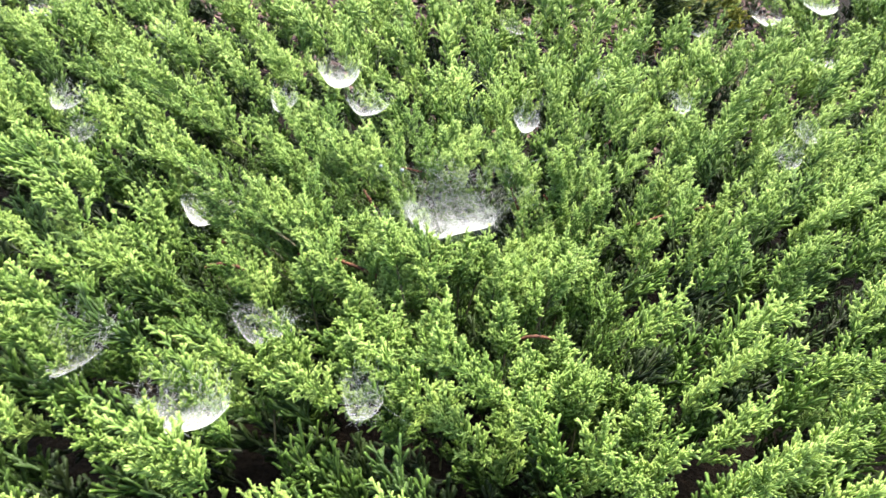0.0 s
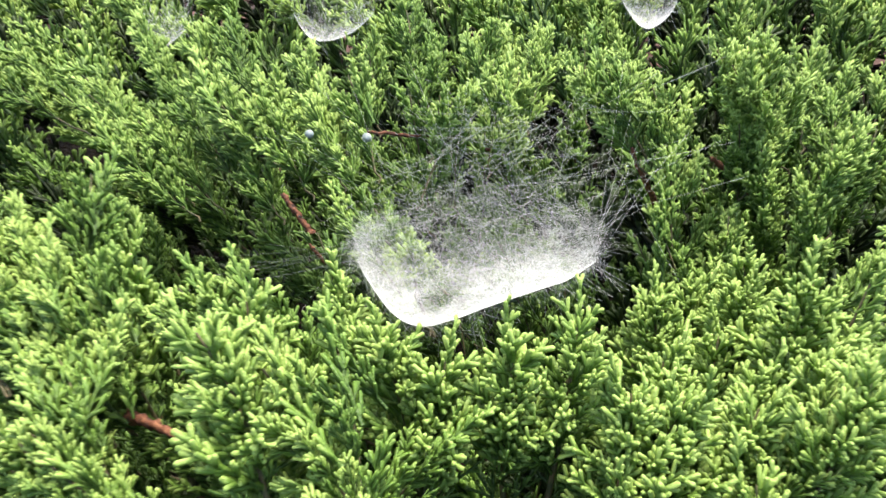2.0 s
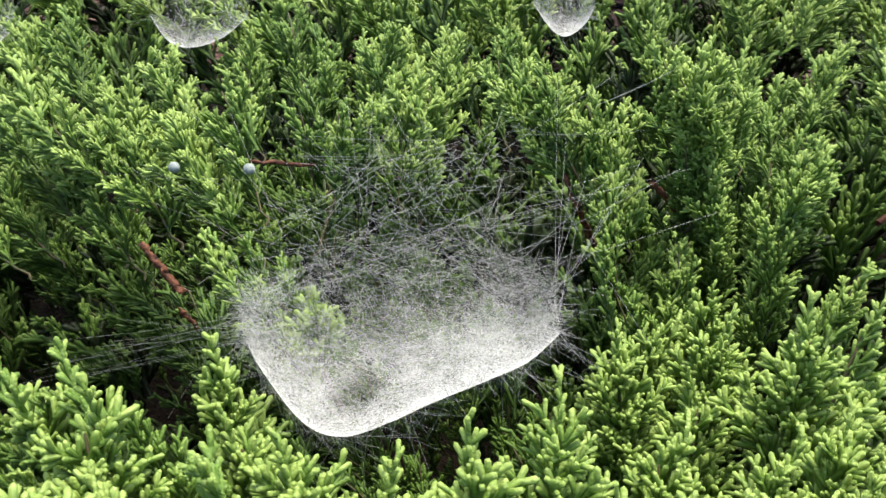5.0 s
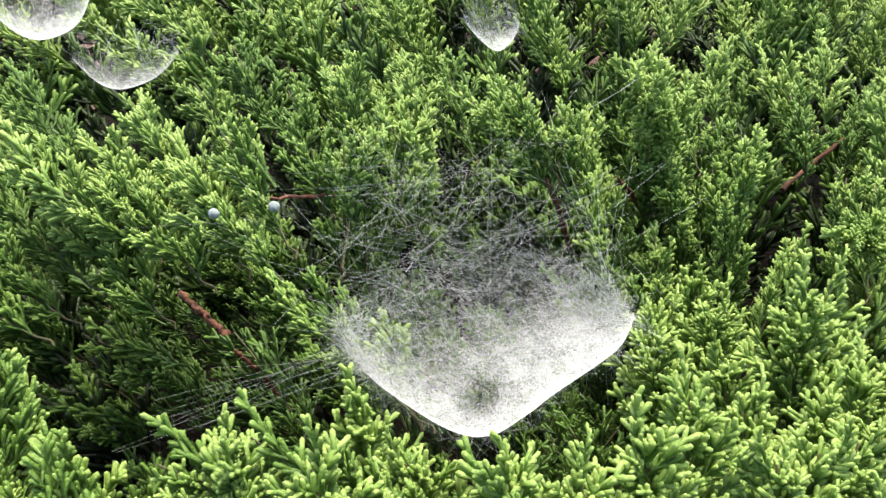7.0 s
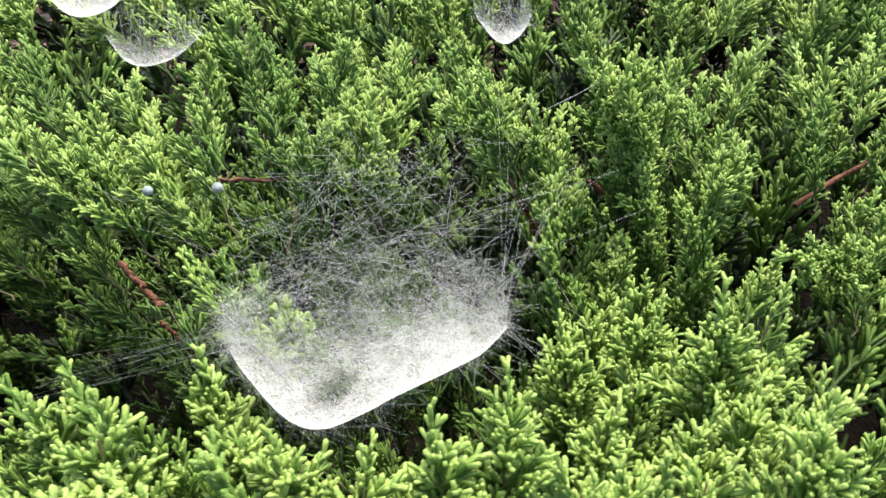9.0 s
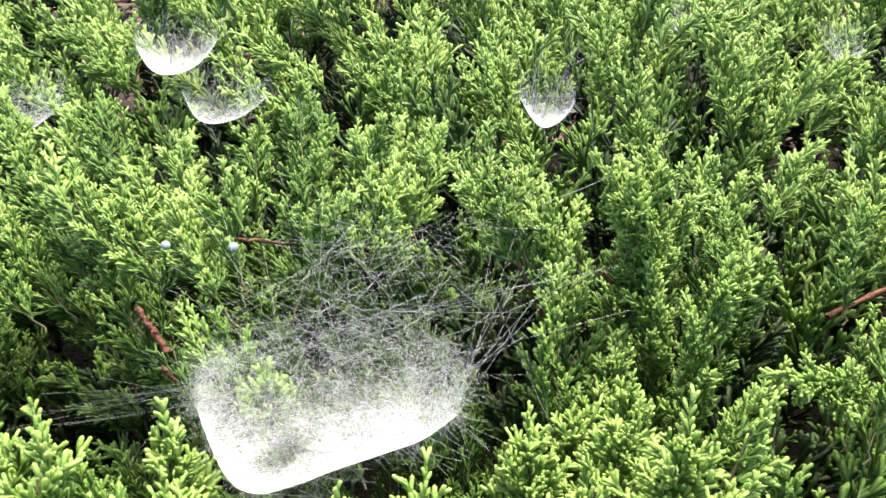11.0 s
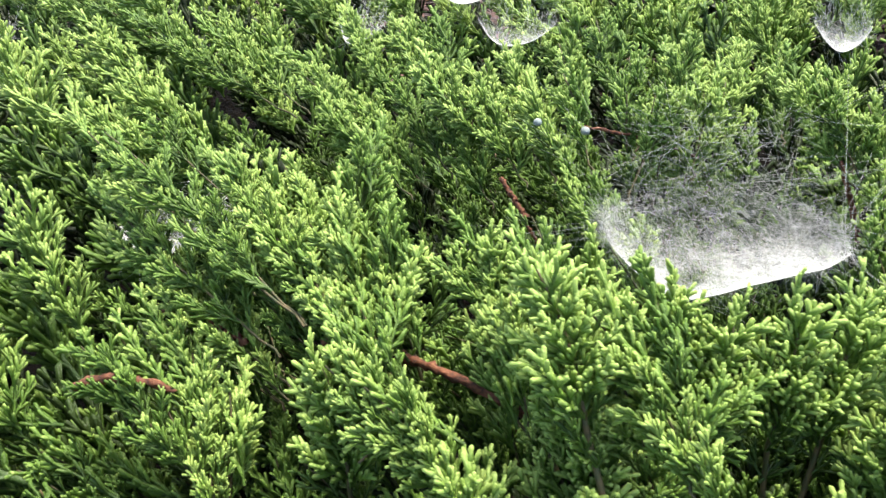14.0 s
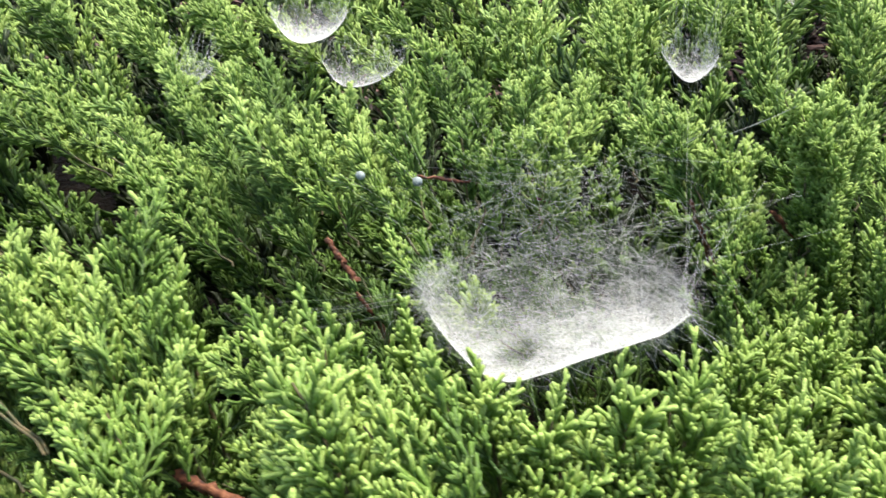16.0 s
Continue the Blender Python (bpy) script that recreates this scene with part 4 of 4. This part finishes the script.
def grass_tuft(place, seed):
    r = np.random.default_rng(seed)
    pieces = []
    for _ in range(26):
        a, h = r.uniform(0, 6.3), r.uniform(0.12, 0.3)
        out = np.array([math.cos(a), math.sin(a), 0]) * r.uniform(0.03, 0.16)
        foot = np.r_[r.normal(0, 0.03, 2), 0]
        pts = [bezier((foot, foot + out * 0.3 + (0, 0, h), foot + out + (0, 0, h * 1.1), foot + out * 1.6 + (0, 0, h * 0.7)), f) for f in np.linspace(0, 1, 8)]
        v, t = tube(pts, list(np.linspace(0.002, 0.0005, 8)), 3)
        pieces.append((v, t, np.zeros(len(v))))
    v, t, _ = joined(pieces)
    ob = new("grass_tuft", mesh_from("grass_tuft", v, t, STRAW))
    ob.location = place
    tagged(ob, "tuft of thin pale arching grass between the shrubs", "grass")


def bezier(points, f):
    points = [np.asarray(p, float) for p in points]
    while len(points) > 1:
        points = [a * (1 - f) + b * f for a, b in zip(points, points[1:])]
    return points[0]


grass_tuft((1.13, 3.05, 0.18), 51)
grass_tuft((1.02, 3.12, 0.0), 52)

# ---- webs ----
def threads(pairs, radius, sag=0.0):
    pieces = []
    for a, b in pairs:
        a, b = np.asarray(a, float), np.asarray(b, float)
        m = (a + b) / 2 - np.array([0, 0, sag * np.linalg.norm(b - a)])
        v, t = tube([a, m, b] if sag else [a, b], [radius] * 3, 3, False)
        pieces.append((v, t, np.zeros(len(v))))
    v, t, _ = joined(pieces)
    return v, t


def grid_tris(n, k):
    ts = []
    for j in range(k):
        for i in range(n):
            a = j * (n + 1) + i
            ts += [(a, a + 1, a + n + 2), (a, a + n + 2, a + n + 1)]
    return ts


def web_parts(top, sheet, density, n, k, rad, mesh_lines, tangle, seed, fuzz, stay=1.0):
    """The sheet, its front edge, the silk laid over it and the tangle behind."""
    r = np.random.default_rng(seed)
    vs = [sheet(i / n, j / k) for j in range(k + 1) for i in range(n + 1)]
    den = [density(i / n, j / k) for j in range(k + 1) for i in range(n + 1)]
    part("sheet", mesh_from("sheet", vs, grid_tris(n, k), SILK_SHEET, "weave", den), top, "dense white silk sheet")
    edge = [sheet(i / n, 0) for i in range(n + 1)]
    v, t = tube(edge, [rad * 2.5] * len(edge), 4, False)
    part("edge_thread", mesh_from("edge_thread", v, t, SILK), top)
    pairs = []
    for _ in range(mesh_lines):
        u, q = r.random(), r.beta(1.2, 1.5)
        p = sheet(u, q)
        way = r.normal(0, 1, 3) * (1, 1, 0.35)
        ln = 0.003 + r.exponential(0.005 + 0.006 * q)
        lift = fuzz * r.exponential(1.0) * q ** 1.5
        p = p + (0, 0, lift + 0.0004)
        pairs.append((p, p + way / np.linalg.norm(way) * ln))
    v, t = threads(pairs, rad * 0.8)
    part("silk_mat", mesh_from("silk_mat", v, t, SILK), top, "fine criss-cross silk", "stuff")
    v, t = threads(tangle, rad * stay, 0.015)
    part("tangle", mesh_from("tangle", v, t, SILK), top, "loose stay threads", "stuff")


def web(place, w, d, dip, label, turn=0.0, seed=1, dense=0.9, rise=0.05):
    """A small sheet web: a shallow silk bowl with a crisp front edge and threads over its back."""
    r = np.random.default_rng(seed)
    top = empty_thing("spider_web", place, label, "spider web", "sheet webs on the junipers")
    top.matrix_world = pose(*place, 0, 0, turn)
    k1, k2, k3 = r.uniform(-1, 1, 3)

    def sheet(u, q):
        x = 2 * u - 1
        front, back = -d * 0.55 * (1 - abs(x) ** 2.0) + 0.06 * d * math.sin(5 * x + k1), d * 0.45 * (1 - 0.5 * x * x)
        z = dip * (x * x + 0.12 * k2 * x) + dip * 1.3 * q ** 2
        return np.array([x * w / 2 * (1 + 0.08 * q), front + (back - front) * q, z])

    def density(u, q):
        return dense * 0.72 + 0.12 * math.exp(-q * 10) - 1.0 * q ** 1.2 - 0.15 * abs(2 * u - 1) ** 3

    tangle = []
    for _ in range(36):
        u = r.random()
        a = sheet(u, r.uniform(0.3, 1))
        b = np.array([(2 * u - 1) * w * 0.5 + r.normal(0, 0.15) * w, d * r.uniform(0.4, 0.8), rise * r.uniform(0.3, 1.1)])
        tangle.append((a, b))
    for _ in range(10):
        u = r.random()
        a = sheet(u, 0.02)
        tangle.append((a, a + np.array([r.normal(0, 0.12) * w, -d * r.uniform(0, 0.2), -dip * r.uniform(0.4, 1.2)])))
    web_parts(top, sheet, density, 20, 12, 0.00010, 300, tangle, seed, 0.006)
    return top


# the large web: corners left, front and right, open to the back under a tangle of threads
top = empty_thing("spider_web", (0.03, 1.22, 0.48), "large white sheet web hung in a hollow of the juniper", "spider web", "sheet webs on the junipers")
HERE = np.array([0.03, 1.22, 0.48])


def big_sheet(u, q):
    front = web_front(u)
    back = bezier(((-0.060, 1.238, 0.496), (-0.04, 1.31, 0.490), (0.07, 1.335, 0.494), (0.114, 1.245, 0.504)), u)
    p = front + (back - front) * q
    sag = math.sin(math.pi * min(1, q * 1.15 + 0.02)) * math.sin(math.pi * u)
    ripple = 0.0015 * noise.noise((u * 9, q * 7, 2.0))
    return p - HERE + np.array([0, 0, -0.006 * sag + ripple * min(1, q * 5)])


def big_density(u, q):
    spot = math.exp(-((u - 0.43) ** 2 / 0.0050 + (q - 0.19) ** 2 / 0.0065))
    left = max(0, 0.6 - u) * min(1, q * 3)
    return 0.49 + 0.24 * math.exp(-q * 18) - 1.6 * max(0, q - 0.24) - 0.35 * left - 0.62 * spot - (0.1 + 0.8 * min(1, q * 3)) * (abs(2 * u - 1)) ** 8


r = np.random.default_rng(11)
tangle = []
for _ in range(100):
    # criss-cross threads over the open back, rising away from the sheet
    back = r.beta(1.1, 1.9)
    p = np.array([r.normal(0.035 + 0.02 * back, 0.045), 1.265 + 0.15 * back, 0.497 + 0.032 * back + r.normal(0, 0.004 + 0.008 * back)]) - HERE
    turn = r.uniform(0, math.pi)
    way = np.array([math.cos(turn) * 1.3, math.sin(turn), r.normal(0.05, 0.25)])
    way *= r.gamma(2.5, 0.015) / np.linalg.norm(way)
    tangle.append((p - way, p + way))
for _ in range(34):
    # long stays to the twigs round the hollow
    a = np.array([r.uniform(-0.05, 0.11), r.uniform(1.26, 1.34), r.uniform(0.494, 0.508)]) - HERE
    turn = r.uniform(0.15, 2.9)
    tangle.append((a, a + np.array([0.13 * math.cos(turn), 0.11 * math.sin(turn), r.uniform(0.005, 0.04)])))
for _ in range(16):
    x = r.uniform(-0.09, 0.13)
    tangle.append((np.array([x, r.uniform(1.35, 1.40), r.uniform(0.495, 0.525)]) - HERE, np.array([x + r.choice((-1, 1)) * r.uniform(0.05, 0.12), r.uniform(1.34, 1.42), r.uniform(0.495, 0.54)]) - HERE))
for k in range(13):
    # guy lines to the sides
    a = big_sheet(0.0, r.uniform(0, 0.8))
    tangle.append((a, np.array([r.uniform(-0.19, -0.12), r.uniform(1.20, 1.25), r.uniform(0.445, 0.495)]) - HERE))
    b = big_sheet(1.0, r.uniform(0, 1.0))
    if k < 8:
        tangle.append((b, np.array([r.uniform(0.14, 0.19), r.uniform(1.30, 1.42), r.uniform(0.47, 0.56)]) - HERE))
for k in range(120):
    # slack skirt below the front edge
    u = r.random()
    a = big_sheet(u, 0.0)
    tangle.append((a, a + np.array([r.normal(0.004, 0.016), r.uniform(-0.012, 0.03), r.uniform(-0.028, -0.006)])))
web_parts(top, big_sheet, big_density, 48, 28, 0.00005, 6500, tangle, 12, 0.004, 1.35)
vs = []
for j in range(9):
    for i in range(41):
        p = big_sheet(i / 40, 0.0)
        wave = 0.004 * noise.noise((i * 0.35, j * 0.5, 5.0))
        vs.append(p + np.array([wave, 0.0016 * j + wave, -0.0035 * j]))
part("lower_sheet", mesh_from("lower_sheet", vs, grid_tris(40, 8), SILK_SHEET, "weave", [0.12 - 0.035 * (k // 41) for k in range(9 * 41)]), top, "thin slack grey silk under the front edge")

WHITE, GREY = "white sheet web among juniper sprays", "thin greyish sheet web among juniper sprays"
web((-0.277, 1.825, 0.503), 0.100, 0.10, 0.022, WHITE, 12, 4, 1.0)
web((-0.190, 1.735, 0.472), 0.105, 0.07, 0.022, GREY, 0, 5, 0.65)
web((0.191, 1.665, 0.507), 0.060, 0.052, 0.022, "small bowl-shaped white sheet web among juniper sprays", 0, 6, 1.0, 0.08)
web((-0.378, 1.650, 0.490), 0.06, 0.06, 0.015, WHITE, 0, 7, 0.8)
web((-0.430, 1.240, 0.425), 0.11, 0.08, 0.02, "white sheet web in a dark hollow of the juniper", 0, 8, 0.75, 0.03)
web((-0.286, 0.662, 0.490), 0.11, 0.065, 0.014, "wide white sheet web low on the juniper", 10, 9, 0.8)
web((-0.070, 0.745, 0.460), 0.055, 0.06, 0.012, GREY, 0, 10, 0.35)
web((-0.243, 0.895, 0.445), 0.095, 0.06, 0.014, GREY, 0, 11, 0.3, 0.02)
web((-0.472, 0.770, 0.470), 0.085, 0.09, 0.015, GREY, 0, 12, 0.3)
web((-0.817, 1.505, 0.490), 0.07, 0.05, 0.014, WHITE, 0, 13, 0.7)
web((-0.730, 1.388, 0.480), 0.05, 0.05, 0.014, GREY, 0, 14, 0.35)
web((-0.800, 2.050, 0.480), 0.05, 0.05, 0.014, WHITE, 0, 15, 0.8)
web((-1.172, 2.140, 0.470), 0.09, 0.07, 0.014, WHITE, 0, 16, 0.7)
web((0.641, 1.990, 0.485), 0.055, 0.06, 0.02, GREY, 0, 17, 0.6)
web((0.953, 1.872, 0.495), 0.07, 0.07, 0.014, GREY, 0, 18, 0.35)
web((0.838, 1.690, 0.495), 0.06, 0.06, 0.014, GREY, 0, 19, 0.3)
web((0.433, 2.085, 0.490), 0.035, 0.05, 0.014, WHITE, 0, 20, 0.8)
web((0.224, 2.560, 0.480), 0.13, 0.08, 0.014, GREY, 0, 21, 0.4)

FAR = "bright white sheet web on the low juniper behind"
for x, y, w, k in ((1.46, 4.02, 0.12, 61), (1.39, 3.48, 0.13, 62), (1.65, 3.57, 0.15, 63), (1.59, 3.22, 0.14, 64), (2.15, 4.18, 0.18, 65), (2.60, 4.59, 0.25, 66), (2.22, 3.82, 0.14, 67), (1.20, 3.75, 0.10, 68), (2.75, 4.0, 0.16, 69)):
    web((x, y, right_height(x, y) + 0.015), w, w * 0.8, 0.02, FAR, 0, k, 1.1)


# stray threads on a pale tip
strays = empty_thing("spider_thread", (0.221, 1.407, 0.564), "a few stray silk threads tied to a pale juniper tip", "spider thread")
lines = [((0.0, 0.0, 0.0), (-0.030 - 0.006 * k, -0.004, -0.014 - 0.003 * k)) for k in range(5)] + [((-0.012, 0.01, 0.0), (-0.020, 0.02, 0.058))]
v, t = threads(lines, 0.00012, 0.03)
part("thread", mesh_from("thread", v, t, SILK), strays, kind="stuff")


# ---- berries on their twigs ----
def berry(place, size, seed):
    r = np.random.default_rng(seed)
    bm = bmesh.new()
    bmesh.ops.create_icosphere(bm, subdivisions=3, radius=size / 2)
    for v in bm.verts:
        v.co *= 1 + 0.05 * noise.noise(v.co * 300 + Vector((seed, 0, 0)))
        v.co.z *= 0.94
    for f in bm.faces:
        f.smooth = True
    me = bpy.data.meshes.new("berry")
    bm.to_mesh(me)
    bm.free()
    me.materials.append(BERRY)
    ob = tagged(new("juniper_berry", me), "pale blue-grey waxy juniper berry on a reddish twig", "berry", "juniper berries")
    ob.location = place


berry((-0.076, 1.380, 0.501), 0.0085, 1)
berry((-0.117, 1.350, 0.519), 0.0075, 2)


# ---- bare reddish stems that show between the sprays ----
def stem(points, thick):
    """A knotty stem with flaking bark."""
    pts = [bezier(points, f) + rng.normal(0, 0.0004, 3) for f in np.linspace(0, 1, 26)]
    v, t = tube(pts, [thick * (1 - 0.3 * k / 25) * rng.uniform(0.75, 1.25) for k in range(26)], 8)
    v = v + rng.normal(0, thick * 0.14, v.shape)
    ob = part("stem", mesh_from("stem", v, t, BARK), shrub, "bare reddish-brown stem")
    ob.matrix_parent_inverse = OFF


stem([(0.31, 1.44, 0.37), (0.262, 1.420, 0.428), (0.245, 1.425, 0.445), (0.230, 1.430, 0.460)], 0.0036)
stem([(0.20, 1.44, 0.38), (0.170, 1.410, 0.443), (0.163, 1.414, 0.458), (0.156, 1.420, 0.472)], 0.0028)
stem([(-0.120, 1.325, 0.435), (-0.130, 1.330, 0.446), (-0.138, 1.336, 0.455), (-0.146, 1.342, 0.464)], 0.0030)
stem([(0.04, 1.45, 0.45), (-0.018, 1.420, 0.482), (-0.050, 1.405, 0.493), (-0.097, 1.395, 0.499)], 0.0018)
stem([(0.45, 1.46, 0.40), (0.542, 1.500, 0.428), (0.600, 1.530, 0.426), (0.661, 1.550, 0.430)], 0.0024)
# stout stems low in front, and twigs in the gaps
stem([(-0.185, 1.100, 0.450), (-0.160, 1.084, 0.462), (-0.135, 1.076, 0.466), (-0.085, 1.058, 0.455)], 0.0042)
stem([(-0.020, 1.105, 0.455), (-0.004, 1.090, 0.466), (0.010, 1.082, 0.468), (0.034, 1.070, 0.455)], 0.0032)
stem([(-0.365, 1.106, 0.455), (-0.340, 1.102, 0.465), (-0.315, 1.098, 0.464), (-0.285, 1.090, 0.450)], 0.0036)
stem([(-0.230, 1.100, 0.452), (-0.212, 1.094, 0.464), (-0.200, 1.090, 0.465), (-0.190, 1.082, 0.455)], 0.0036)
stem([(-0.370, 1.022, 0.455), (-0.350, 1.026, 0.465), (-0.330, 1.032, 0.466), (-0.310, 1.036, 0.450)], 0.0034)
stem([(0.165, 0.974, 0.425), (0.185, 0.972, 0.440), (0.215, 0.970, 0.442), (0.240, 0.968, 0.425)], 0.0030)
stem([(-0.092, 1.300, 0.395), (-0.098, 1.300, 0.412), (-0.106, 1.300, 0.428), (-0.116, 1.302, 0.440)], 0.0022)
